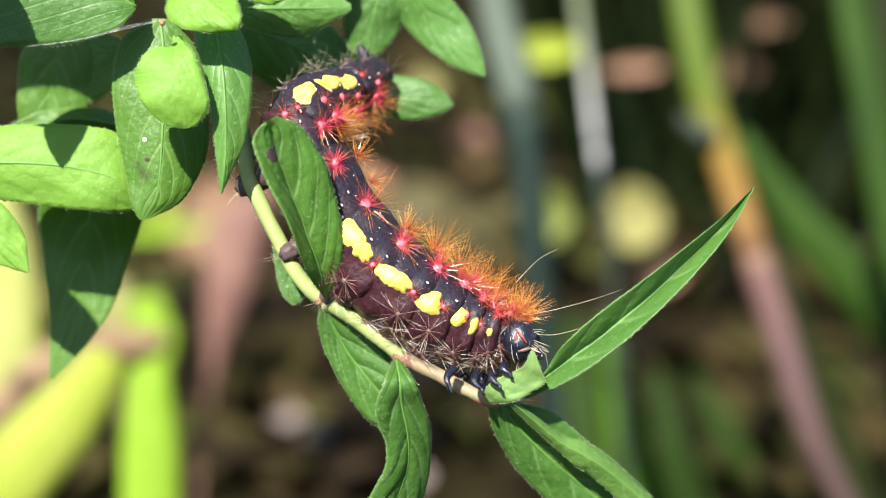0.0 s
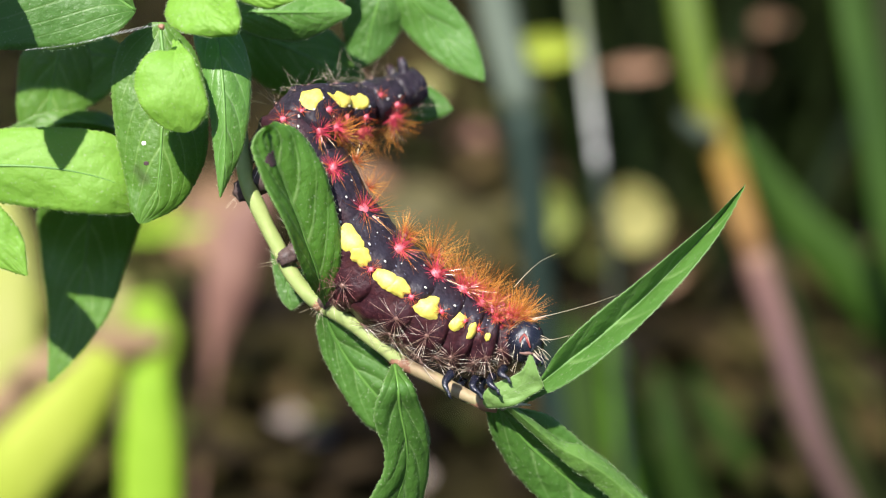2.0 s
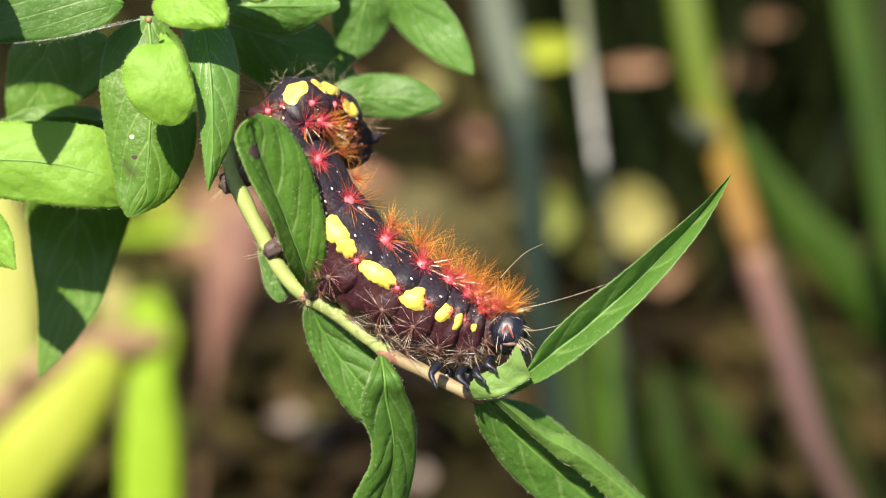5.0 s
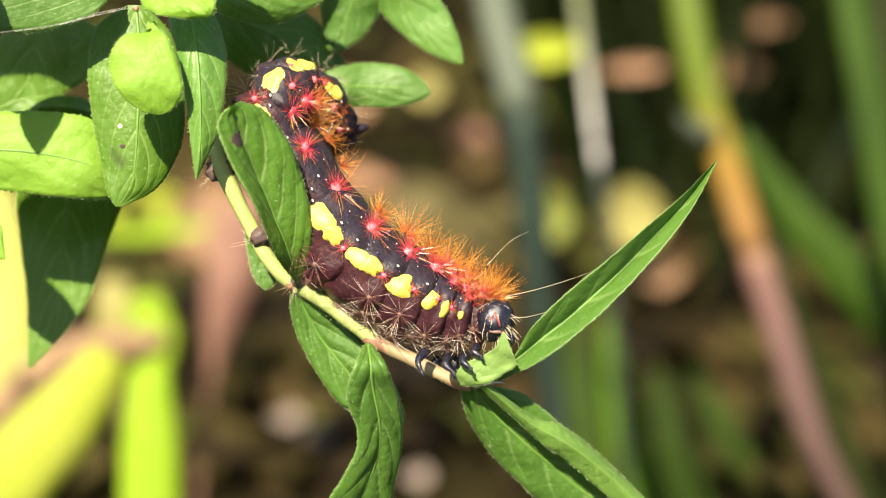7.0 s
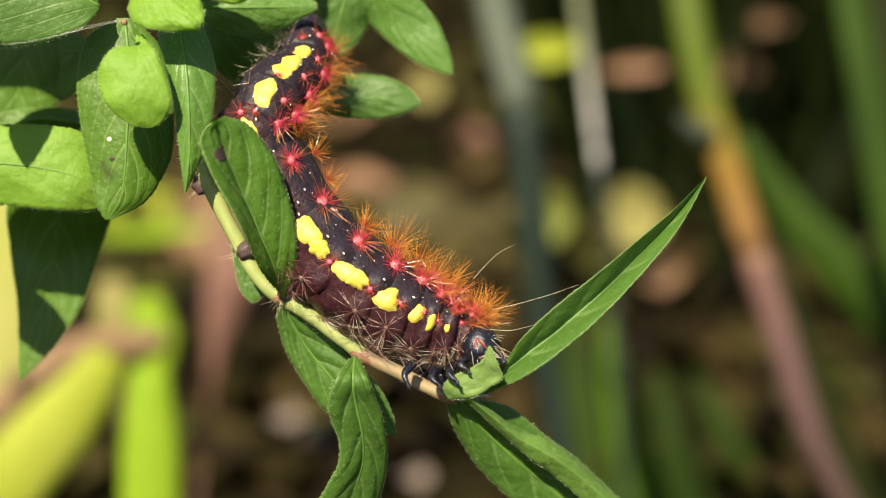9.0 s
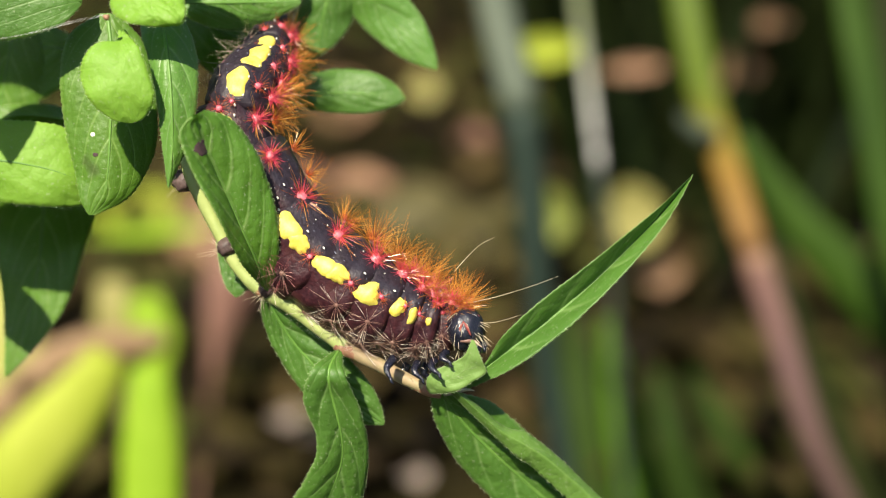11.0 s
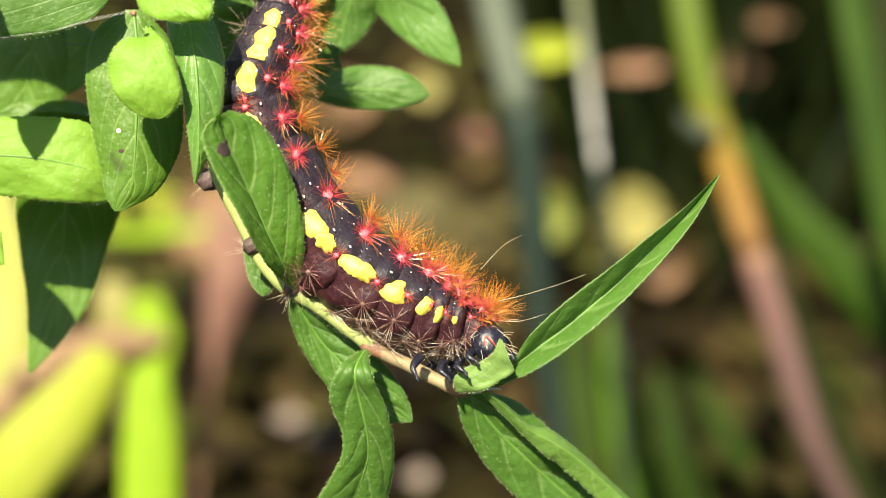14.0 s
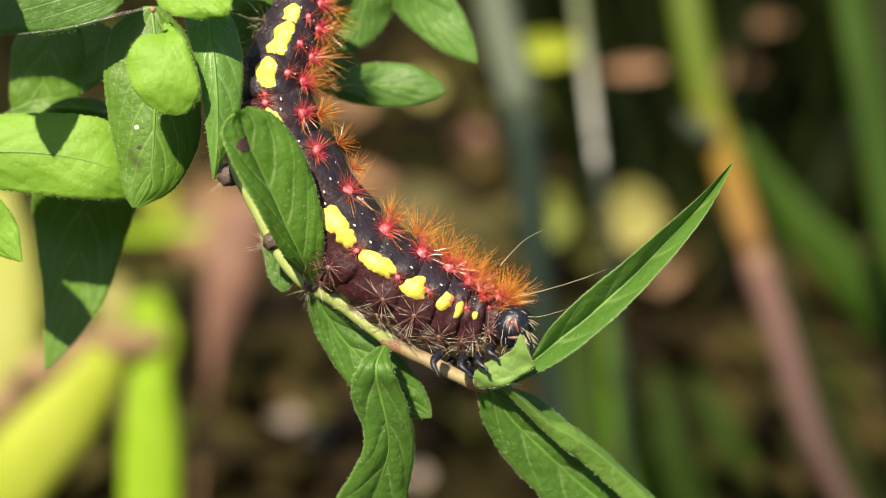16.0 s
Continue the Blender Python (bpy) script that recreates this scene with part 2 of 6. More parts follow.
M_DEAD_TAN = mottled("dead_leaf_tan", [(0.3, (0.14, 0.08, 0.04)), (0.7, (0.25, 0.15, 0.08))], 60.0, 0.7)
M_DRY_PALE = blade_material("blade_dry_pale", [(0.3, (0.28, 0.18, 0.1)), (0.7, (0.42, 0.29, 0.17))], 60.0, 0.2)
M_DEAD_BROWN = mottled("dead_leaf_brown", [(0.3, (0.11, 0.046, 0.035)), (0.7, (0.24, 0.13, 0.09))], 60.0, 0.7)
M_DEAD_OLIVE = mottled("dead_leaf_olive", [(0.3, (0.045, 0.042, 0.01)), (0.7, (0.095, 0.08, 0.022))], 60.0, 0.7)
M_DEAD_YELLOW = mottled("dead_leaf_yellow", [(0.3, (0.17, 0.16, 0.04)), (0.7, (0.28, 0.26, 0.08))], 60.0, 0.65)
# litter tones are darkened as well, for the shade beneath the grass
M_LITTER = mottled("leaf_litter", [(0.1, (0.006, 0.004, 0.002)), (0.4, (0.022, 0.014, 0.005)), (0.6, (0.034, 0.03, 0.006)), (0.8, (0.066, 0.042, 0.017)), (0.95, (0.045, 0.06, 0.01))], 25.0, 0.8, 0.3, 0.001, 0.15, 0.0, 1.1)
M_DEAD_PEACH = mottled("dead_leaf_peach", [(0.3, (0.2, 0.11, 0.062)), (0.7, (0.36, 0.21, 0.125))], 60.0, 0.7)
M_LEAF_OLIVE = mottled("low_leaf_olive", [(0.3, (0.09, 0.12, 0.015)), (0.7, (0.2, 0.23, 0.04))], 60.0, 0.6)
M_BLADE_CREAM = blade_material("blade_cream_green", [(0.25, (0.22, 0.3, 0.03)), (0.5, (0.38, 0.42, 0.09)), (0.75, (0.46, 0.44, 0.18))], 45.0, 0.25)
# lighter copy of the green blade: sunlight put into the colour
M_BLADE_SUN_TONE = blade_material("blade_sun_tone_olive", [(0.3, (0.02, 0.052, 0.004)), (0.7, (0.046, 0.1, 0.01))], 60.0)
M_DEAD_GREY = mottled("dead_leaf_grey", [(0.3, (0.2, 0.16, 0.135)), (0.7, (0.34, 0.28, 0.24))], 60.0, 0.7)

# ---- building blocks ----
MM = 0.001
rng = random.Random(7)


def link_mesh(name, verts, faces, materials, parent=None, label="", slots=None, smooth=True):
    me = bpy.data.meshes.new(name)
    me.from_pydata([tuple(v) for v in verts], [], faces)
    for m in materials if isinstance(materials, (list, tuple)) else (materials,):
        me.materials.append(m)
    if slots:
        me.polygons.foreach_set("material_index", slots)
    me.polygons.foreach_set("use_smooth", [smooth] * len(me.polygons))
    me.update()
    ob = new(name, me)
    if parent is not None:
        ob.parent = parent
    if label:
        tagged(ob, label)
    return ob


def curve_points(pts, n):
    """n points along a smooth curve through pts."""
    p = [Vector(q) for q in pts]
    if len(p) == 2:
        return [p[0].lerp(p[1], i / (n - 1)) for i in range(n)]
    q = [p[0] * 2 - p[1], *p, p[-1] * 2 - p[-2]]
    cum = [0.0]
    for a, b in zip(p, p[1:]):
        cum.append(cum[-1] + max((b - a).length, 1e-9))
    out = []
    for i in range(n):
        s = cum[-1] * i / (n - 1)
        j = 0
        while j < len(p) - 2 and s > cum[j + 1]:
            j += 1
        t = (s - cum[j]) / (cum[j + 1] - cum[j])
        a, b, c, d = q[j:j + 4]
        out.append(0.5 * (2 * b + (c - a) * t + (2 * a - 5 * b + 4 * c - d) * t * t + (3 * b - a - 3 * c + d) * t ** 3))
    return out


def tube(pts, radii, sides=10, n=40, wobble=0.0, seed=0):
    """Vertices and faces of a round tube along a smooth curve; radii are spread evenly along it."""
    c = curve_points(pts, n)
    rr = np.interp(np.linspace(0, 1, n), np.linspace(0, 1, len(radii)), radii)
    verts, faces = [], []
    side = None
    for i, p in enumerate(c):
        tan = (c[min(i + 1, n - 1)] - c[max(i - 1, 0)]).normalized()
        if side is None:
            side = tan.orthogonal().normalized()
        side = (side - tan * side.dot(tan)).normalized()
        up = tan.cross(side)
        for j in range(sides):
            a = 2 * math.pi * j / sides
            d = side * math.cos(a) + up * math.sin(a)
            r = rr[i] * (1 + wobble * noise.noise(p * 0.4 + d * 0.8 + Vector((seed, 0, 0))))
            verts.append(p + d * r)
    for i in range(n - 1):
        for j in range(sides):
            k = (j + 1) % sides
            faces.append((i * sides + j, i * sides + k, (i + 1) * sides + k, (i + 1) * sides + j))
    faces.append(tuple(range(sides))[::-1])
    faces.append(tuple((n - 1) * sides + j for j in range(sides)))
    return verts, faces


def scaled(verts, k=MM):
    return [Vector(v) * k for v in verts]


def leaf_part(name, left, mid, right, material, parent, label="", arch=0.05, pucker=0.24, teeth=70, tooth=0.22,
              thick=0.28, n=110, m=11, veins=5, seed=0, rib=True, hairs=170, marks=()):
    """A leaf blade from its two margins and its midrib (millimetres): bowed halves, puckered between the veins,
    toothed margin, real thickness, with a raised midrib as a piece of its own."""
    L, C, R = (curve_points(p, n) for p in (left, mid, right))
    length = sum((q - p).length for p, q in zip(C, C[1:]))
    half = 0.5 * max((q - p).length for p, q in zip(L, R))
    run = veins * 2.5 * half / length
    phases = []
    verts, uvs = [], []
    rows = 2 * m + 1
    tops, bots, normals = [], [], []
    for i in range(n):
        u = i / (n - 1)
        tan = C[min(i + 1, n - 1)] - C[max(i - 1, 0)]
        across = R[i] - L[i]
        nor = across.cross(tan)
        if nor.length < 1e-7:
            nor = Vector((0, -1, 0))
        nor.normalize()
        if nor.y > 0:
            nor.negate()
        normals.append(nor)
        w = across.length
        for j in range(-m, m + 1):
            v = j / m
            a = abs(v)
            e = L[i] if v < 0 else R[i]
            p = C[i].lerp(e, a)
            if a == 1.0 and 0 < i < n - 1:
                out = (e - C[i])
                if out.length > 1e-6:
                    p = p + out.normalized() * tooth * ((u * teeth) % 1.0) * (0.6 + 0.8 * abs(noise.noise((u * 23, v, seed))))
            bow = arch * w * a * (1 - a)
            phase = u * veins - run * (0.45 * a + 0.55 * a * a)
            phases.append((phase, a))
            ph = phase % 1.0
            quilt = pucker * math.sin(math.pi * ph) ** 0.7 * min(1.0, 4 * a) * (1 - a) ** 0.4 * min(1, w / 4)
            wave = 0.5 * noise.noise((u * 5 + seed, v * 1.4, seed * 3.1)) * a * min(1, w / 5)
            p = p + nor * (bow + quilt + wave)
            tops.append(p)
            bots.append(p - nor * thick * (1 - 0.6 * a))
            uvs.append((u, v * 0.5 + 0.5))
    verts = scaled(tops + bots)
    off = len(tops)
    faces = []
    for i in range(n - 1):
        for j in range(rows - 1):
            a = i * rows + j
            b, c, d = a + 1, a + rows + 1, a + rows
            faces.append((a, b, c, d))
            faces.append((off + d, off + c, off + b, off + a))
        for j in (0, rows - 1):
            a, d = i * rows + j, (i + 1) * rows + j
            faces.append((a, d, off + d, off + a) if j == 0 else (d, a, off + a, off + d))
    ob = link_mesh(name, verts, faces, material, parent, label)
    me = ob.data
    layer = me.uv_layers.new(name="UVMap")
    idx = np.empty(len(me.loops), dtype=np.int32)
    me.loops.foreach_get("vertex_index", idx)
    arr = np.array(uvs + uvs, dtype=np.float32)[idx]
    layer.data.foreach_set("uv", arr.ravel())
    layer = me.uv_layers.new(name="Vein")
    layer.data.foreach_set("uv", np.array(phases + phases, dtype=np.float32)[idx].ravel())
    if hairs:
        hv, hf = [], []
        hr = random.Random(seed)
        for k in range(3 * hairs):
            i = hr.randrange(3, n - 3)
            j = hr.choice((0, rows - 1))
            p = tops[i * rows + j]
            out = (p - C[i]).normalized()
            tan = (C[i + 1] - C[i - 1]).normalized()
            way = (out + tan * hr.uniform(-0.2, 0.9) + normals[i] * hr.uniform(-0.5, 0.5)).normalized()
            ln, sd = hr.uniform(0.08, 0.24), tan.cross(normals[i]).cross(way).normalized() * 0.014
            up = way.cross(sd).normalized() * 0.014
            q = len(hv)
            hv += [p + sd, p - sd * 0.5 + up, p - sd * 0.5 - up, p + way * ln]
            hf += [(q, q + 1, q + 3), (q + 1, q + 2, q + 3), (q + 2, q, q + 3)]
        for k in range(int(1.3 * hairs) if hairs > 120 else 0):
            i, j = hr.randrange(3, n - 3), hr.randrange(1, rows - 1)
            p = tops[i * rows + j].lerp(tops[(i + 1) * rows + j], hr.random())
            way = (normals[i] + (C[i + 1] - C[i - 1]).normalized() * hr.uniform(0.2, 1.2)).normalized()
            sd = way.orthogonal().normalized() * 0.009
            up, q = way.cross(sd).normalized() * 0.009, len(hv)
            hv += [p + sd, p - sd * 0.5 + up, p - sd * 0.5 - up, p + way * hr.uniform(0.05, 0.13)]
            hf += [(q, q + 1, q + 3), (q + 1, q + 2, q + 3), (q + 2, q, q + 3)]
        link_mesh("leaf_hairs", scaled(hv), hf, M_DOWN, ob, "", None, False)
    def on_top(u, v, lift):
        fi, fj = min(max(u, 0.0), 0.999) * (n - 1), (min(max(v, -0.98), 0.98) * 0.5 + 0.5) * (rows - 1)
        a, b = int(fi), int(fj)
        p = tops[a * rows + b].lerp(tops[a * rows + b + 1], fj - b)
        q = tops[(a + 1) * rows + b].lerp(tops[(a + 1) * rows + b + 1], fj - b)
        return p.lerp(q, fi - a) + normals[a] * lift

    for u0, v0, ru, rv, mark, name_of, said in marks:
        sv, sf = [on_top(u0, v0, 0.035)], []
        for k in range(5 * 30):
            q, a = (k // 30 + 1) / 5, 2 * math.pi * (k % 30) / 30
            w = q * (1 + 0.45 * noise.noise((math.cos(a) * 1.6, math.sin(a) * 1.6, 4.0 + u0)))
            sv.append(on_top(u0 + ru * w * math.cos(a), v0 + rv * w * math.sin(a), 0.035 if q < 1 else -0.02))
        for k in range(30):
            sf.append((0, 1 + k, 1 + (k + 1) % 30))
            for r in range(4):
                a, b = 1 + r * 30 + k, 1 + r * 30 + (k + 1) % 30
                sf.append((a, a + 30, b + 30, b))
        link_mesh(name_of, scaled(sv), sf, mark, ob, said)
    if rib:
        line = [tops[i * rows + m] - normals[i] * 0.06 for i in range(0, n - 2, 4)]
        v, f = tube(line, (0.2, 0.17, 0.12, 0.05), 6, 44)
        link_mesh("midrib", scaled(v), f, M_RIB, ob)
    return ob


M_DOWN = mottled("leaf_down", [(0.3, (0.27, 0.38, 0.16)), (0.7, (0.43, 0.52, 0.3))], 300.0, 0.5, 0.1)
M_RIB = mottled("midrib_pale", [(0.3, (0.08, 0.2, 0.03)), (0.7, (0.14, 0.29, 0.05))], 300.0, 0.5)


def spot_mesh(rx, ry, h, seed, outline=0.25, steps=26, rings=5):
    """A low irregular cushion in the x-y plane, its top towards +z."""
    verts, faces = [Vector((0, 0, h))], []
    for r in range(1, rings + 1):
        q = r / rings
        for k in range(steps):
            a = 2 * math.pi * k / steps
            wob = 1 + outline * (noise.noise((math.cos(a) * 1.7 + seed, math.sin(a) * 1.7, seed * 0.7)) + 0.5 * noise.noise((math.cos(a) * 4 + seed, math.sin(a) * 4, seed)))
            verts.append(Vector((math.cos(a) * rx * q * wob, math.sin(a) * ry * q * wob, h * (1 - q ** 4))))
    for k in range(steps):
        faces.append((0, 1 + k, 1 + (k + 1) % steps))
    for r in range(rings - 1):
        for k in range(steps):
            a, b = 1 + r * steps + k, 1 + r * steps + (k + 1) % steps
            faces.append((a, a + steps, b + steps, b))
    return verts, faces

# ---- ground and thicket ----
def build_ground():
    n, size = 90, 400.0
    verts, faces = [], []
    for j in range(n + 1):
        for i in range(n + 1):
            x, y = ((2 * i / n - 1) ** 5) * size, ((2 * j / n - 1) ** 5) * size
            z = 0.012 * noise.noise((x * 6, y * 6, 0)) + 0.006 * noise.noise((x * 21, y * 21, 3)) if max(abs(x), abs(y)) < 6 else 0.0
            verts.append((x, y + 1.0, z))
    for j in range(n):
        for i in range(n):
            a = j * (n + 1) + i
            faces.append((a, a + 1, a + n + 2, a + n + 1))
    tagged(link_mesh("ground", verts, faces, M_SOIL), "soil with litter under the weeds, darkened for their shade", "ground", kind="structure")


def blade_geo(root, tip, bend, width, verts, faces, steps=7, twist=0.0):
    """One grass blade, a folded strip with a keel, added to verts and faces."""
    root, tip, bend = Vector(root), Vector(tip), Vector(bend)
    tan = (tip - root).normalized()
    side = Matrix.Rotation(twist, 3, tan) @ tan.cross(Vector((0, 1, 0.2))).normalized()
    keel = tan.cross(side)
    base = len(verts)
    for i in range(steps + 1):
        t = i / steps
        p = root.lerp(tip, t) + bend * (4 * t * (1 - t))
        w = width * (1 - t ** 2.2) * 0.5 + width * 0.02
        verts.extend((p - side * w, p + keel * w * 0.45, p + side * w))
    for i in range(steps):
        a = base + 3 * i
        faces.append((a, a + 1, a + 4, a + 3))
        faces.append((a + 1, a + 2, a + 5, a + 4))


def litter_piece(m, r, verts, faces):
    """One curled scrap of dead leaf, added to verts and faces."""
    ln, wd, curl = r.uniform(0.015, 0.05), r.uniform(0.01, 0.03), r.uniform(-0.3, 0.5)
    base = len(verts)
    for u, w in ((-0.5, 0.15), (-0.2, 0.9), (0.15, 1.0), (0.5, 0.1)):
        for s in (-0.5, 0.0, 0.5):
            verts.append(m @ Vector((u * ln, s * wd * w, curl * wd * (s * s * 4 * w - u * u))))
    for i in range(3):
        for s in range(2):
            a = base + i * 3 + s
            faces.append((a, a + 3, a + 4, a + 1))


def build_thicket():
    r = random.Random(11)
    verts, faces = [], []
    for k in range(2600):
        y = 0.75 + 2.6 * r.random() ** 1.3
        x = (r.random() * 2 - 1) * (0.45 + 0.5 * y)
        if y < 1.5 and -0.4 * y < x < 0.12 * y:
            continue
        h = 0.12 + 0.4 * r.random()
        lean = Vector((r.uniform(-0.14, 0.14), r.uniform(-0.1, 0.14), 0))
        blade_geo((x, y, -0.01), (x + lean.x, y + lean.y, h), lean * 0.35 * r.uniform(-1, 1), r.uniform(0.004, 0.012), verts, faces, 5, r.uniform(-1.2, 1.2))
    # extra dense clump on the right, standing in for the deep shade there
    for k in range(4200):
        y = 0.85 + 1.6 * r.random()
        x = y * (0.1 + 0.7 * r.random() ** 1.7)
        h = 0.16 + 0.3 * r.random()
        lean = Vector((r.uniform(-0.12, 0.12), r.uniform(-0.1, 0.1), 0))
        blade_geo((x, y, -0.01), (x + lean.x, y + lean.y, h), lean * 0.35 * r.uniform(-1, 1), r.uniform(0.004, 0.011), verts, faces, 5, r.uniform(-1.2, 1.2))
    tagged(link_mesh("grass_thicket", verts, faces, M_SHADE_GRASS), "dense green and brown grass behind the branch, darkened for shade", "grass", kind="stuff")
    verts, faces = [], []
    for k in range(3600):
        y = 0.55 + 2.6 * r.random() ** 1.2
        x = r.uniform(-1.0, 0.55) * (0.2 + 0.4 * y)
        m = pose(x, y, 0.006 + 0.02 * r.random(), r.uniform(-35, 35), r.uniform(-35, 35), r.uniform(0, 360))
        litter_piece(m, r, verts, faces)
    for k in range(2600):
        a, d = r.uniform(0, 6.283), 0.3 + 2.6 * r.random() ** 0.7
        x, y = math.cos(a) * d, 0.4 + math.sin(a) * d
        if y > 0.4 and abs(x) < 0.3 + 0.42 * y:
            continue
        m = pose(x, y, 0.006 + 0.02 * r.random(), r.uniform(-35, 35), r.uniform(-35, 35), r.uniform(0, 360))
        litter_piece(m, r, verts, faces)
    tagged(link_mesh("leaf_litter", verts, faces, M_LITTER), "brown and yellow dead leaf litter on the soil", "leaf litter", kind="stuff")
    verts, faces = [], []
    for k in range(9000):
        a, d = r.uniform(0, 6.283), 3.2 + 9 * r.random()
        x, y = math.cos(a) * d, 0.6 + math.sin(a) * d
        if y < 0.3 and abs(x) < 2.5:
            continue
        h = 0.3 + 0.7 * r.random()
        lean = Vector((r.uniform(-0.2, 0.2), r.uniform(-0.2, 0.2), 0))
        blade_geo((x, y, -0.01), (x + lean.x, y + lean.y, h), lean * 0.3, r.uniform(0.012, 0.03), verts, faces, 4, r.uniform(-1.5, 1.5))
    for k in range(9000):
        a, d = r.uniform(0, 6.283), 0.75 + 2.7 * r.random() ** 0.7
        x, y = math.cos(a) * d, 0.4 + math.sin(a) * d
        if (y > -0.2 and abs(x) < 0.3 + 0.42 * max(y, 0)) or math.hypot(x, y) < 0.6:
            continue
        h = 0.1 + 0.28 * r.random()
        lean = Vector((r.uniform(-0.14, 0.14), r.uniform(-0.14, 0.14), 0))
        blade_geo((x, y, -0.01), (x + lean.x, y + lean.y, h), lean * 0.3, r.uniform(0.005, 0.014), verts, faces, 4, r.uniform(-1.5, 1.5))
    tagged(link_mesh("meadow_grass", verts, faces, M_SHADE_GRASS), "tall meadow grass around the clearing", "grass", kind="stuff")


def stalk(name, pts, radii, sections, label, category="grass", flat=1.0, seed=0):
    """A reed or grass stalk from its lowest given point on into the soil; pts in metres. Its sections, from the
    foot up, are parts of their own: (share of the length at which it ends, material)."""
    p = [Vector(q) for q in pts]
    d = (p[0] - p[1]).normalized()
    d.z = min(d.z, -0.45)
    reach = sum((b - a).length for a, b in zip(p, p[1:]))
    foot = p[0] + d * (p[0].z + 0.02) / -d.z
    extra = (foot - p[0]).length
    base = foot.copy()
    p = [q - base for q in (foot, foot.lerp(p[0], 0.5), *p)]
    radii = np.interp(np.linspace(0, 1, 60), [0, *(extra + reach * np.linspace(0, 1, len(radii))) / (extra + reach)], [radii[0], *radii])
    n, sides = 60, 12
    v, f = tube(p, list(radii), sides, n, 0.05, seed)
    c = curve_points(p, n)
    v = [c[i // sides] + Vector(((q - c[i // sides]).x, (q - c[i // sides]).y * flat, (q - c[i // sides]).z)) for i, q in enumerate(v)]
    root = tagged(new(name), label, category, {"reed": "reed stems", "grass_blade": "grass blades behind the branch"}.get(name, ""))
    root.location = base
    lo = 0
    for share, material in sections:
        hi = n - 1 if share >= 1 else int((extra + share * reach) / (extra + reach) * (n - 1))
        vv = v[lo * sides:(hi + 1) * sides]
        ff = [t for t in f if len(t) == 4][: (hi - lo) * sides]
        ff += [tuple(range(sides))[::-1], tuple((hi - lo) * sides + j for j in range(sides))]
        link_mesh("stalk" if flat == 1.0 else "blade", vv, ff, material, root)
        lo = hi
    if flat < 0.5:
        line = [q + Vector((0, -1.05 * flat * w, 0)) for q, w in zip(c, radii)][::3]
        kv, kf = tube(line, (0.0011, 0.0011, 0.0009, 0.0005), 6, 40)
        link_mesh("midrib", kv, kf, sections[-1][1], root)
    return root


def fallen_leaf(at, length, width, turn, material, label, lift=0.0, tilt=0.0):
    """A dry curled leaf lying on the soil or the grass."""
    r = random.Random(int(at[0] * 1e4) + int(at[1] * 1e3))
    n, m = 16, 6
    tops, bots, faces = [], [], []
    for i in range(n + 1):
        u = i / n
        w = width * 0.5 * math.sin(math.pi * min(0.98, u * 0.95 + 0.03)) ** 0.7
        for j in range(-m, m + 1):
            v = j / m
            z = 0.18 * width * v * v + 0.1 * length * (u - 0.5) ** 2 + 0.06 * width * noise.noise((u * 4 + at[0] * 9, v * 2, at[1] * 9))
            tops.append(Vector(((u - 0.5) * length, v * w, z + 0.004)))
            bots.append(Vector(((u - 0.5) * length, v * w, z + 0.003)))
    rows, off = 2 * m + 1, len(tops)
    for i in range(n):
        for j in range(2 * m):
            a = i * rows + j
            faces += [(a, a + rows, a + rows + 1, a + 1), (off + a, off + a + 1, off + a + rows + 1, off + a + rows)]
    root = tagged(new("fallen_leaf"), label, "leaf", "loose leaves in the grass")
    root.matrix_basis = pose(at[0], at[1], lift, tilt, 0, turn)
    link_mesh("blade", tops + bots, faces, material, root)
    v, f = tube([(-0.62 * length, 0, 0.1 * width), (-0.5 * length, 0, 0.025 * length), (0, 0, 0.004), (0.45 * length, 0, 0.02 * length)], (0.0016, 0.0014, 0.001, 0.0005), 6, 16)
    link_mesh("stalk", v, f, material, root)
    return root


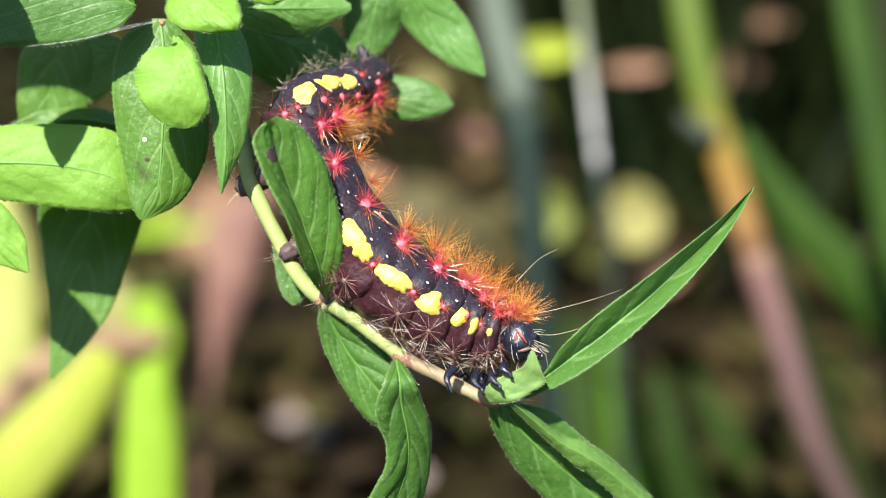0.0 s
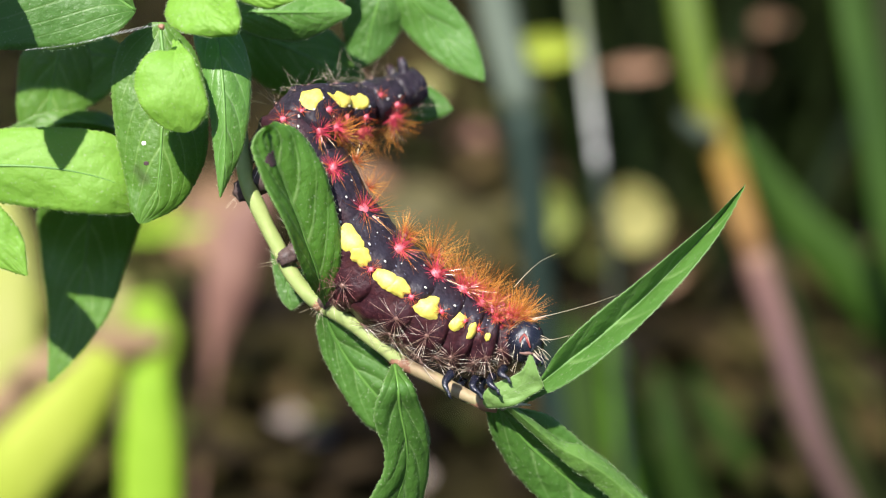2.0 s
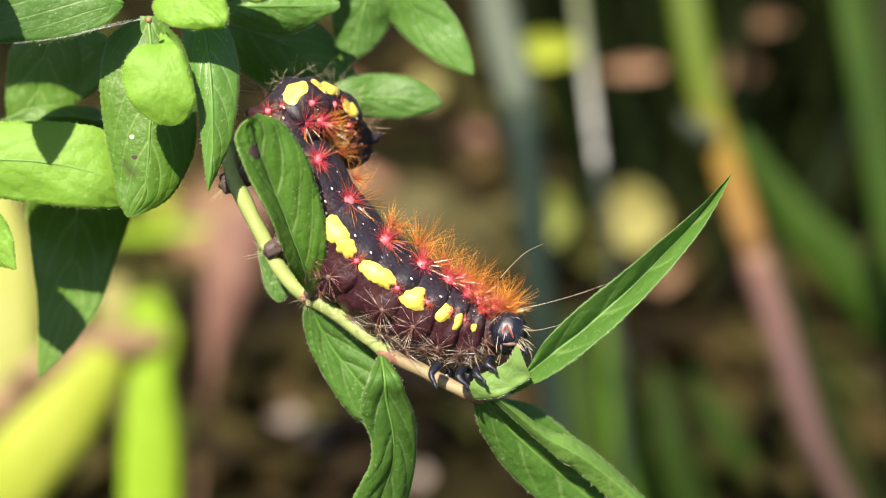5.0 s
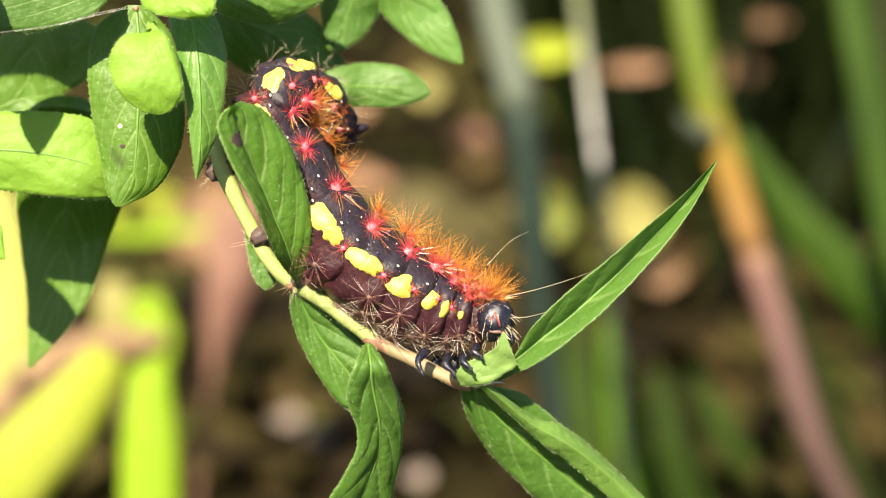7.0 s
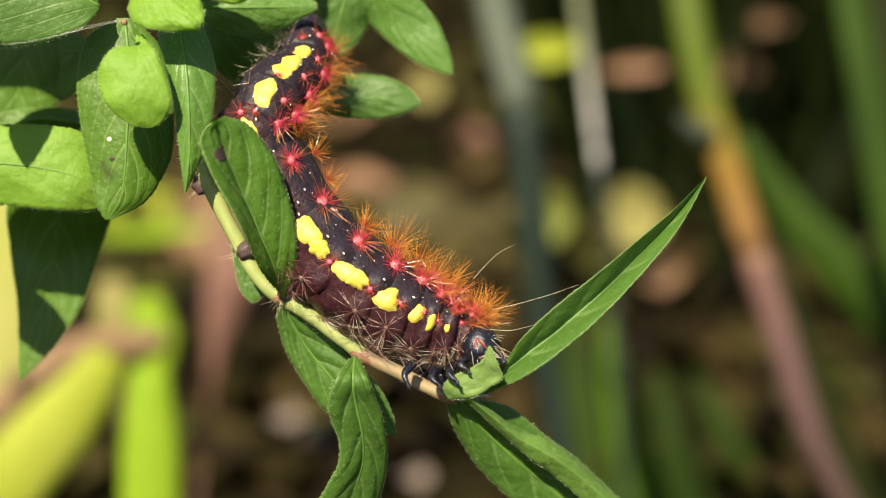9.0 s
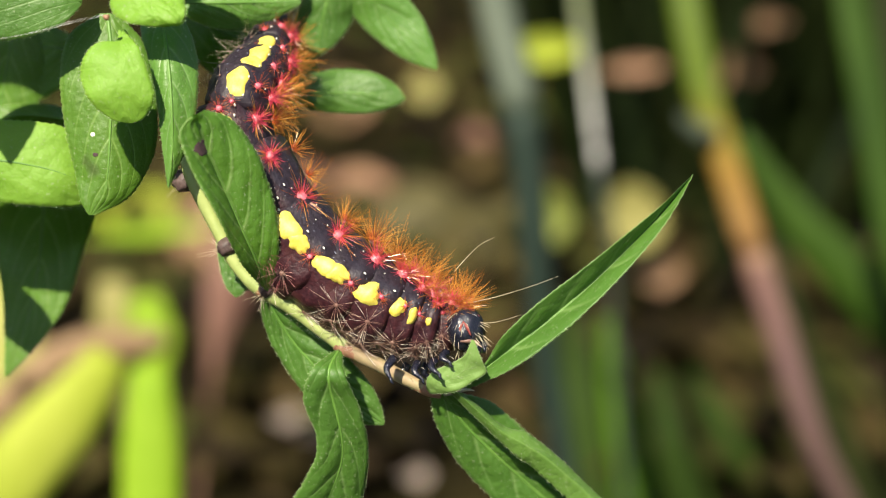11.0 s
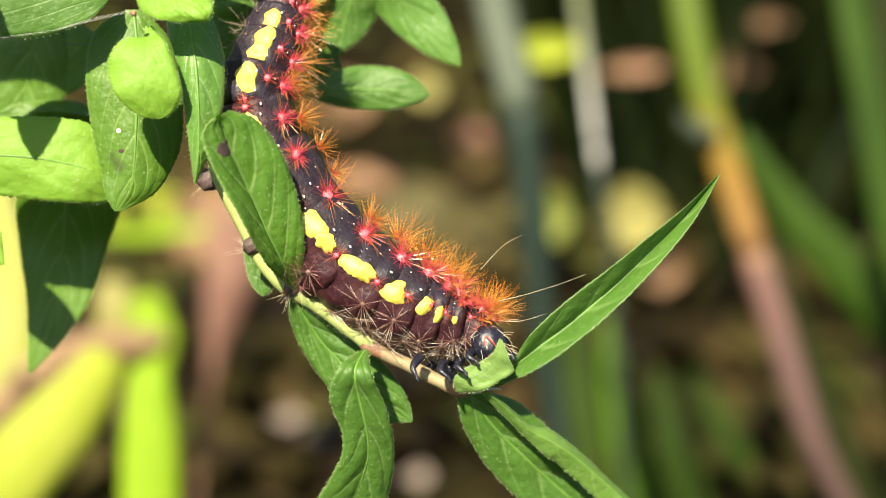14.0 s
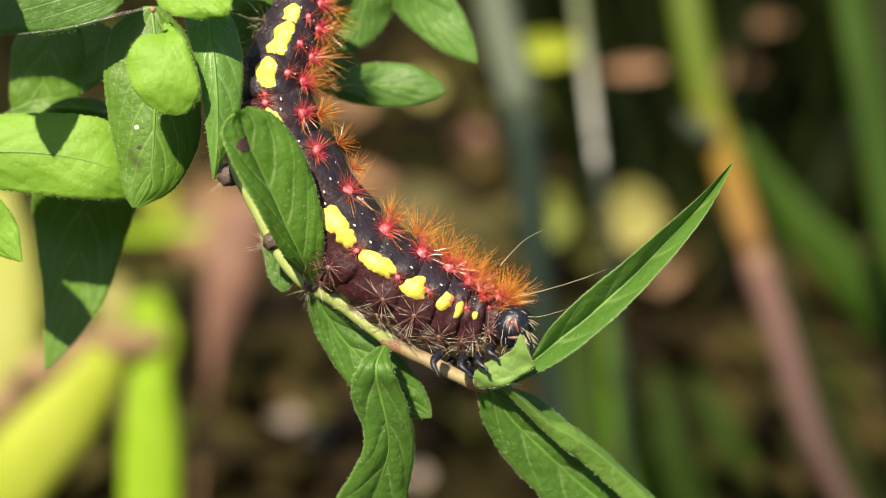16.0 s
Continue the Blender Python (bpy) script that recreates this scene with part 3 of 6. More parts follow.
def build_background():
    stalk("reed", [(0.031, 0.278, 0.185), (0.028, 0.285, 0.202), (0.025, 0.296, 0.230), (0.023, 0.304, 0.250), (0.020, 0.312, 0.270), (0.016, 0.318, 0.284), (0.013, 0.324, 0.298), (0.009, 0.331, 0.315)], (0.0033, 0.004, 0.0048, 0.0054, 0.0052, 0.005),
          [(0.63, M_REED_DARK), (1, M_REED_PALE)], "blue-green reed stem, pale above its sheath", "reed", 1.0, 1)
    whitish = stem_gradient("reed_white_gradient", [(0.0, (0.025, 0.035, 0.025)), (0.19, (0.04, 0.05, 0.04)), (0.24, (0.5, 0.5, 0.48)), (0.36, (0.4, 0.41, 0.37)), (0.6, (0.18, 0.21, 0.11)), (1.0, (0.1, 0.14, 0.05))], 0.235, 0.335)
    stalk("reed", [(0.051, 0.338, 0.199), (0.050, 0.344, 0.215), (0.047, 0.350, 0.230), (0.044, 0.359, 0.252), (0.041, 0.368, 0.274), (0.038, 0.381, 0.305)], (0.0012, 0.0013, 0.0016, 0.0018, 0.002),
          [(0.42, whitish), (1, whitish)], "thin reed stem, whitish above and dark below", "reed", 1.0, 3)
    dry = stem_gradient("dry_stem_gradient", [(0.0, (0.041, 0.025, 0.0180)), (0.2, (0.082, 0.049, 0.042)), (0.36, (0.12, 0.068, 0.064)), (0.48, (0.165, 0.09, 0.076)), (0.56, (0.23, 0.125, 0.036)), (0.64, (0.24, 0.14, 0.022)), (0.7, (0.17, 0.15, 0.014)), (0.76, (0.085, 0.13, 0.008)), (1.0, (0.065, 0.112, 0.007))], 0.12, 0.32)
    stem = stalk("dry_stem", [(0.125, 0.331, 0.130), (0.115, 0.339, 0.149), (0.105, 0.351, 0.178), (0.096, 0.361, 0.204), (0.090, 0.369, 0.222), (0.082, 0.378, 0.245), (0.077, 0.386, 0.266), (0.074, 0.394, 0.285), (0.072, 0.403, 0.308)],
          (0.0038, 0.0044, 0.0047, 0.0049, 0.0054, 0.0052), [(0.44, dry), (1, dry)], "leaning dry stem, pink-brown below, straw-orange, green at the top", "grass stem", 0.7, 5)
    v, f = tube([Vector(q) - stem.location for q in ((0.083, 0.370, 0.239), (0.079, 0.367, 0.240), (0.075, 0.365, 0.243), (0.072, 0.362, 0.247))], (0.0022, 0.003, 0.0026, 0.001), 8, 16)
    link_mesh("sheath", v, f, M_REED_PALE, stem, "pale blue-grey split sheath")
    for k, (pts, rad, mat, label) in enumerate((
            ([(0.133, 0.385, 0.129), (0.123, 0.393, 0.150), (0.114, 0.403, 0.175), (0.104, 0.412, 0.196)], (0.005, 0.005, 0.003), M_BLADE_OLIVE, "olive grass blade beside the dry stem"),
            ([(0.163, 0.393, 0.150), (0.144, 0.402, 0.171), (0.121, 0.411, 0.193), (0.100, 0.422, 0.221)], (0.01, 0.0085, 0.003), M_BLADE_SUN_TONE, "green grass blade leaning across the gap"),
            ([(0.145, 0.321, 0.185), (0.133, 0.335, 0.219), (0.126, 0.348, 0.252), (0.1195, 0.361, 0.283), (0.117, 0.371, 0.307)], (0.0065, 0.0065, 0.0055, 0.0045), M_BLADE_SUN_TONE, "broad upright green grass blade, coloured lighter for sun"),
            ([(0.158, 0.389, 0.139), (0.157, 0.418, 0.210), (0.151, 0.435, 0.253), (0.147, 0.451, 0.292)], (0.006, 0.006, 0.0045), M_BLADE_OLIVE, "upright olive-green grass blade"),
            ([(-0.125, 0.190, 0.181), (-0.107, 0.197, 0.199), (-0.095, 0.204, 0.214), (-0.083, 0.209, 0.227), (-0.075, 0.213, 0.238)], (0.008, 0.0085, 0.0088, 0.0085, 0.0045), M_BLADE_LIME, "bright yellow-green leaning grass blade"),
            ([(-0.066, 0.184, 0.165), (-0.066, 0.196, 0.194), (-0.066, 0.203, 0.212), (-0.066, 0.208, 0.225), (-0.066, 0.212, 0.235)], (0.0068, 0.007, 0.007, 0.0068, 0.0045), M_BLADE_FRESH, "bright yellow-green upright grass blade"),
            ([(-0.095, 0.385, 0.129), (-0.096, 0.392, 0.147), (-0.098, 0.397, 0.159), (-0.101, 0.401, 0.170)], (0.001, 0.001, 0.0085, 0.006), M_BLADE_FRESH, "lime-green blade bent over in the grass"),
            ([(-0.112, 0.407, 0.130), (-0.114, 0.414, 0.149), (-0.115, 0.422, 0.167)], (0.001, 0.001, 0.0075, 0.006), M_DEAD_YELLOW, "pale yellow withered grass blade"),
            ([(-0.123, 0.260, 0.193), (-0.107, 0.265, 0.206), (-0.093, 0.268, 0.213), (-0.072, 0.269, 0.216)], (0.004, 0.0052, 0.0058, 0.003), M_DRY_PALE, "tan dry blade lying over the grass"),
            ([(-0.122, 0.296, 0.176), (-0.122, 0.305, 0.199), (-0.123, 0.314, 0.220), (-0.125, 0.321, 0.239)], (0.0085, 0.0095, 0.009, 0.004), M_BLADE_CREAM, "broad cream and yellow-green grass blade"),
            ([(-0.092, 0.479, 0.094), (-0.089, 0.487, 0.115), (-0.084, 0.495, 0.136), (-0.078, 0.504, 0.156), (-0.070, 0.510, 0.171)], (0.0008, 0.004, 0.01, 0.011, 0.004), M_DEAD_BROWN, "dry brown curled grass blade"),
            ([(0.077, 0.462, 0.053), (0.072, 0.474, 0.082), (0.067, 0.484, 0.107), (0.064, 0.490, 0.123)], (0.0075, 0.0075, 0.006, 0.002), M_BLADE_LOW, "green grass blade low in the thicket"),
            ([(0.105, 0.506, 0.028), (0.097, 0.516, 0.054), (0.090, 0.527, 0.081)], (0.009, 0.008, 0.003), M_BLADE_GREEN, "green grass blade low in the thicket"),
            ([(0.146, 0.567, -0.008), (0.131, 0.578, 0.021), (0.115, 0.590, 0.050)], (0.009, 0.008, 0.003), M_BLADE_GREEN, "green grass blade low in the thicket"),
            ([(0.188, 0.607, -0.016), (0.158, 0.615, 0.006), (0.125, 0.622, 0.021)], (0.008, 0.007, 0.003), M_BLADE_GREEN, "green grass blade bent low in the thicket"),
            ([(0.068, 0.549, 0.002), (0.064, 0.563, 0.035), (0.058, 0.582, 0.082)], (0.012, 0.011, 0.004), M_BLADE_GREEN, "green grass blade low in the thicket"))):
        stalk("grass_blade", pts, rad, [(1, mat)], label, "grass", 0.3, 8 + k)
    for at, ln, wd, mat, label in (
            ((0.099, 0.749, 0.148), 0.034, 0.009, M_DEAD_PEACH, "peach-tan dead leaf caught in the grass"),
            ((0.097, 0.719, 0.076), 0.034, 0.036, M_DEAD_YELLOW, "yellow dead leaf caught in the grass"),
            ((0.114, 0.727, 0.042), 0.026, 0.02, M_DEAD_TAN, "tan-brown dead leaf caught in the grass"),
            ((0.052, 0.752, 0.157), 0.04, 0.016, M_BLADE_LIME, "lime-green leaf low in the grass"),
            ((0.056, 0.738, 0.070), 0.022, 0.03, M_LEAF_OLIVE, "olive-yellow leaf low in the grass"),
            ((0.159, 0.806, 0.131), 0.034, 0.02, M_DEAD_TAN, "brown dead leaf caught in the grass"),
            ((-0.072, 0.591, 0.026), 0.012, 0.011, M_DEAD_GREY, "grey-white dry leaf scrap on the litter"),
            ((-0.058, 0.580, 0.024), 0.012, 0.01, M_DEAD_GREY, "grey-white dry leaf scrap on the litter"),
            ((-0.011, 0.537, 0.026), 0.01, 0.009, M_DEAD_GREY, "grey-white dry leaf scrap on the litter"),
            ((-0.13, 0.597, 0.117), 0.05, 0.008, M_BLADE_FRESH, "bright yellow-green leaf low in the grass"),
            ((0.177, 0.816, 0.155), 0.03, 0.01, M_DEAD_TAN, "brown dead leaf caught in the grass")):
        fallen_leaf(at, ln, wd, 12, mat, label, at[2], 60)
    for at, ln, wd, turn, mat, label in (
            ((-0.052, 0.911), 0.056, 0.036, 20, M_DEAD_PEACH, "large peach-tan dead leaf on the soil"),
            ((-0.077, 1.101), 0.05, 0.04, 45, M_DEAD_TAN, "tan curled dead leaf on the soil"),
            ((-0.095, 0.906), 0.06, 0.04, 50, M_DEAD_BROWN, "brown curled dead leaf on the soil"),
            ((-0.135, 0.831), 0.05, 0.06, 20, M_DEAD_TAN, "tan dead leaf propped on the litter"),
            ((-0.014, 0.863), 0.06, 0.045, 20, M_DEAD_OLIVE, "olive-brown dead leaf on the soil"),
            ((0.014, 0.831), 0.055, 0.04, 50, M_DEAD_OLIVE, "olive-brown dead leaf on the soil"),
            ((0.041, 0.840), 0.05, 0.04, 10, M_DEAD_OLIVE, "olive-brown dead leaf on the soil"),
            ((-0.014, 1.157), 0.026, 0.026, 30, M_DEAD_YELLOW, "yellow fallen leaf farther off"),
            ((0.024, 1.038), 0.024, 0.024, 80, M_DEAD_BROWN, "brown dead leaf on the soil"),
            ((-0.183, 0.881), 0.06, 0.034, 30, M_BLADE_LIME, "yellow-green leaf low in the grass"),
            ((-0.209, 0.666), 0.045, 0.03, 40, M_DEAD_TAN, "tan dead leaf on the soil"),
            ((-0.233, 0.735), 0.05, 0.04, 20, M_DEAD_YELLOW, "yellow fallen leaf on the soil"),
            ((0.155, 0.706), 0.03, 0.02, 40, M_DEAD_BROWN, "brown dead leaf on the soil")):
        fallen_leaf(at, ln, wd, (turn % 60) - 30, mat, label, 0.45 * wd, 50)


# ---- the weed: hanging branch and the leafy shoot above it ----
def build_branch():
    root = tagged(new("smartweed_branch"), "arching pale green smartweed branch with narrow toothed leaves", "plant")
    root.matrix_basis = BRANCH
    v, f = tube([(-22.87, 6.0, 21.22), (-21.86, 4.0, 15.74), (-20.87, 2.0, 10.90), (-20.10, 0.0, 7.70), (-18.57, 0.0, 4.39), (-17.04, 0.0, 1.33), (-15.51, 0.0, -1.22), (-13.72, 0.0, -3.01), (-11.43, 0.0, -4.29), (-8.37, 0.0, -6.58), (-6.07, 0.0, -8.37)],
                (0.72, 0.74, 0.74, 0.7, 0.68, 0.66), 14, 110, 0.16)
    link_mesh("stem", scaled(v), f, M_STEM, root)
    v, f = tube([(-6.33, 0.0, -8.16), (-4.80, 0.0, -9.03), (-3.27, 0.0, -9.74), (-0.71, 0.0, -11.07), (1.43, 0.0, -11.99), (3.39, 1.0, -12.48)], (0.66, 0.64, 0.6, 0.58, 0.4), 14, 50, 0.14)
    link_mesh("stem_end", scaled(v), f, M_STEM_END, root, "pinkish tan end of the stem")
    hr, hv, hf = random.Random(3), [], []
    line = curve_points([(-20.10, 0.0, 7.70), (-17.04, 0.0, 1.33), (-13.72, 0.0, -3.01), (-8.37, 0.0, -6.58), (-3.27, 0.0, -9.74), (1.43, 0.0, -11.99)], 60)
    for k in range(320):
        q = line[hr.randrange(60)] + Vector((hr.uniform(-0.3, 0.3), 0, hr.uniform(-0.3, 0.3)))
        a = hr.uniform(0, 6.283)
        way = Vector((math.cos(a), -0.5, math.sin(a))).normalized()
        o, n = q + way * 0.62, len(hv)
        sd = way.orthogonal().normalized() * 0.018
        hv += [o + sd, o - sd, o + way.cross(sd).normalized() * 0.018, o + way * hr.uniform(0.1, 0.3)]
        hf += [(n, n + 1, n + 3), (n + 1, n + 2, n + 3), (n + 2, n, n + 3)]
    link_mesh("stem_hairs", scaled(hv), hf, M_DOWN, root, "", None, False)
    for a, b, c, rad in (((-6.94, 0.0, -7.86), (-6.02, 0.0, -8.42), (-4.80, 0.0, -9.03), 0.72), ((-14.49, 0.0, -2.40), (-13.57, 0.0, -3.11), (-12.65, 0.0, -3.62), 0.72), ((0.31, 0.0, -11.58), (1.43, 0.0, -11.99), (2.60, 0.0, -12.30), 0.72)):
        v, f = tube([a, b, c], (rad * 0.82, rad, rad * 0.82), 14, 12, 0.1)
        link_mesh("stem_node", scaled(v), f, M_NODE, root, "swollen reddish stem joint")
    v, f = tube([(2.84, -1.0, -12.22), (3.90, -1.6, -12.02), (4.80, -1.8, -11.90), (5.50, -1.8, -12.00)], (0.35, 0.3, 0.18, 0.04), 8, 16)
    link_mesh("sheath", scaled(v), f, M_SHEATH, root, "dry papery sheath at the joint")
    # broad leaf in front of the animal, its tip curled and browned
    broad = leaf_part("leaf", [(-13.03, -1.0, -3.14), (-14.19, -5.0, -1.09), (-15.22, -8.0, 1.50), (-16.46, -10.0, 4.59), (-17.77, -11.0, 7.41), (-18.61, -11.5, 9.61), (-18.57, -11.5, 10.85), (-17.87, -11.0, 11.83)],
              [(-13.03, -1.0, -3.14), (-13.51, -4.2, -0.45), (-14.52, -6.2, 2.50), (-15.84, -7.6, 5.98), (-16.95, -9.0, 8.96), (-17.46, -9.6, 10.60), (-17.80, -10.0, 11.53), (-17.82, -10.6, 11.96)],
              [(-13.03, -1.0, -3.14), (-12.03, -2.8, -1.45), (-11.63, -4.2, 1.04), (-11.76, -5.0, 4.25), (-12.46, -5.6, 6.94), (-13.81, -6.4, 9.75), (-15.48, -7.4, 11.92), (-17.29, -9.0, 12.57)], M_LEAF_FRONT, root, "broad green leaf with a nibbled brown tip", seed=1, pucker=0.26, hairs=110, marks=((0.83, -0.34, 0.036, 0.3, M_BLOTCH, "brown_blotch", "dark purple-brown dead spot"), (0.86, -0.1, 0.012, 0.1, M_BLOTCH, "brown_blotch", "dark purple-brown dead spot")))
    leaf_part("leaf", [(-15.60, 2.0, 0.05), (-17.62, 3.0, 2.13), (-18.34, 3.4, 2.92), (-18.09, 4.0, 0.05), (-17.47, 4.0, -2.56), (-16.52, 4.0, -3.82)],
              [(-15.19, 2.0, -0.46), (-16.06, 3.0, 0.05), (-16.78, 3.4, 0.57), (-16.84, 4.0, -0.47), (-16.73, 4.0, -2.56), (-16.47, 4.0, -3.82)],
              [(-14.83, 2.0, -1.24), (-14.92, 3.0, -0.73), (-15.06, 3.4, -0.47), (-14.90, 4.0, -1.52), (-15.37, 4.0, -2.82), (-16.42, 4.0, -3.82)], M_LEAF, root, "small green leaf behind the stem", seed=2)
    hanging = leaf_part("leaf", [(-13.47, 0.0, -3.42), (-13.86, 1.0, -4.83), (-13.53, 2.0, -7.18), (-12.38, 2.5, -9.79), (-10.86, 3.0, -12.42), (-8.97, 3.5, -14.55), (-6.22, 4.0, -15.90), (-3.56, 4.0, -16.26)],
              [(-13.37, 0.0, -3.42), (-12.53, 1.0, -5.60), (-11.31, 2.0, -7.96), (-9.53, 2.5, -10.31), (-7.74, 3.0, -12.42), (-6.20, 3.5, -14.13), (-4.81, 4.0, -15.37), (-3.56, 4.0, -16.26)],
              [(-13.16, 0.0, -3.42), (-11.24, 1.0, -4.83), (-8.99, 2.0, -6.92), (-6.68, 2.5, -9.53), (-5.15, 3.0, -11.64), (-4.12, 3.5, -13.50), (-3.71, 4.0, -15.01), (-3.56, 4.0, -16.26)], M_LEAF, root, "green leaf hanging under the stem", seed=3, pucker=0.4)
    twisted = leaf_part("leaf", [(-6.90, -1.0, -8.47), (-7.51, -5.0, -9.84), (-8.43, -4.5, -12.35), (-8.17, -3.7, -14.00), (-7.53, -2.6, -16.01), (-7.78, -1.5, -18.15), (-9.27, -0.3, -21.08), (-10.71, 0.8, -23.27), (-12.18, 1.9, -26.28)],
              [(-6.69, -1.0, -8.47), (-6.35, -4.4, -10.12), (-6.20, -3.2, -12.45), (-5.84, -2.1, -14.55), (-5.68, -1.0, -16.43), (-5.92, 0.1, -18.59), (-6.89, 1.2, -21.29), (-8.23, 2.4, -23.77), (-10.90, 3.5, -26.80)],
              [(-6.49, -1.0, -8.47), (-5.18, -3.8, -10.16), (-4.43, -2.0, -12.54), (-4.07, -0.5, -14.70), (-3.84, 0.6, -16.59), (-3.97, 1.7, -19.03), (-4.52, 2.9, -21.50), (-5.44, 4.0, -24.26), (-9.69, 5.1, -27.32)], M_LEAF, root, "twisted green leaf hanging from the reddish joint", seed=4, pucker=0.24)
    low = leaf_part("leaf", [(1.58, 0.0, -12.30), (2.27, 1.9, -15.18), (4.28, 3.8, -18.65), (6.90, 5.3, -21.45), (9.25, 6.8, -23.88), (12.13, 8.3, -26.51), (17.11, 9.8, -29.18)],
                    [(2.60, 0.0, -12.40), (4.96, 2.1, -15.45), (7.89, 3.8, -18.23), (10.61, 5.5, -20.63), (13.90, 7.0, -23.38), (17.51, 8.5, -26.27), (22.01, 10.0, -29.49)],
                    [(3.88, 0.0, -12.30), (7.29, 2.1, -13.39), (10.49, 3.6, -16.01), (12.97, 5.3, -17.87), (15.78, 7.2, -20.47), (19.15, 8.7, -23.88), (23.93, 10.2, -29.52)], M_LEAF, root, "long green leaf hanging below the joint", seed=5, pucker=0.4)
    leaf_part("rolled_margin", [(3.32, -2.2, -12.23), (5.49, -0.6, -14.33), (7.75, 1.0, -16.48), (9.69, 1.7, -18.15), (11.51, 2.6, -19.44), (15.57, 4.4, -23.06), (19.62, 5.9, -26.66)],
              [(3.72, -2.5, -12.20), (5.83, -1.0, -14.04), (8.08, 0.4, -15.91), (10.32, 1.0, -17.15), (12.60, 2.0, -18.65), (16.40, 3.8, -21.88), (20.78, 5.4, -26.42)],
              [(4.14, -1.5, -12.23), (6.22, -0.0, -13.83), (8.54, 1.4, -15.54), (10.43, 2.0, -16.07), (13.32, 3.2, -18.16), (16.52, 5.0, -21.10), (21.95, 6.7, -26.26)], M_LEAF_ROLL, low, "paler underside where the margin rolls over", seed=6, pucker=0.08, rib=False)
    blade = leaf_part("leaf", [(6.15, -0.6, -10.12), (7.83, -2.7, -7.07), (10.81, -3.1, -4.05), (14.78, -3.4, -0.75), (18.28, -3.4, 2.25), (21.40, -3.2, 4.95), (24.23, -3.0, 7.86)],
              [(4.46, -1.0, -11.71), (7.81, -1.0, -8.87), (11.04, -1.2, -6.33), (14.87, -1.4, -2.88), (18.49, -1.6, 0.86), (21.72, -2.0, 4.48), (24.23, -3.0, 7.86)],
              [(4.26, -1.0, -12.12), (8.31, -3.0, -10.06), (11.39, -3.4, -7.84), (14.86, -3.6, -4.74), (18.75, -3.6, -0.55), (22.00, -3.2, 3.65), (24.23, -3.0, 7.86)], M_LEAF, root, "long narrow green leaf folded along its midrib", seed=7, arch=0.05, pucker=0.34)
    leaf_part("leaf", [(1.21, -1.5, -11.93), (1.25, -2.4, -10.95), (1.90, -2.7, -10.20), (2.75, -2.9, -9.78), (3.65, -3.3, -9.40), (4.55, -4.0, -8.80), (5.26, -4.4, -7.29)],
              [(1.42, -1.5, -12.13), (2.21, -2.6, -11.49), (3.30, -3.0, -10.91), (4.15, -3.3, -10.39), (4.88, -3.7, -9.67), (5.22, -4.2, -8.79), (5.36, -4.4, -7.44)],
              [(1.47, -1.5, -12.28), (2.81, -2.4, -12.21), (4.21, -3.0, -11.77), (5.39, -3.4, -10.99), (6.48, -3.6, -10.17), (6.01, -4.2, -8.99), (5.46, -4.4, -7.44)], M_LEAF_PALE, root, "pale bitten-off leaf stub that the animal feeds on", seed=8, pucker=0.05, tooth=0.06, arch=0.03, rib=False, hairs=60)
    return root, dict(long=blade, broad=broad, hanging=hanging, twisted=twisted, low=low)


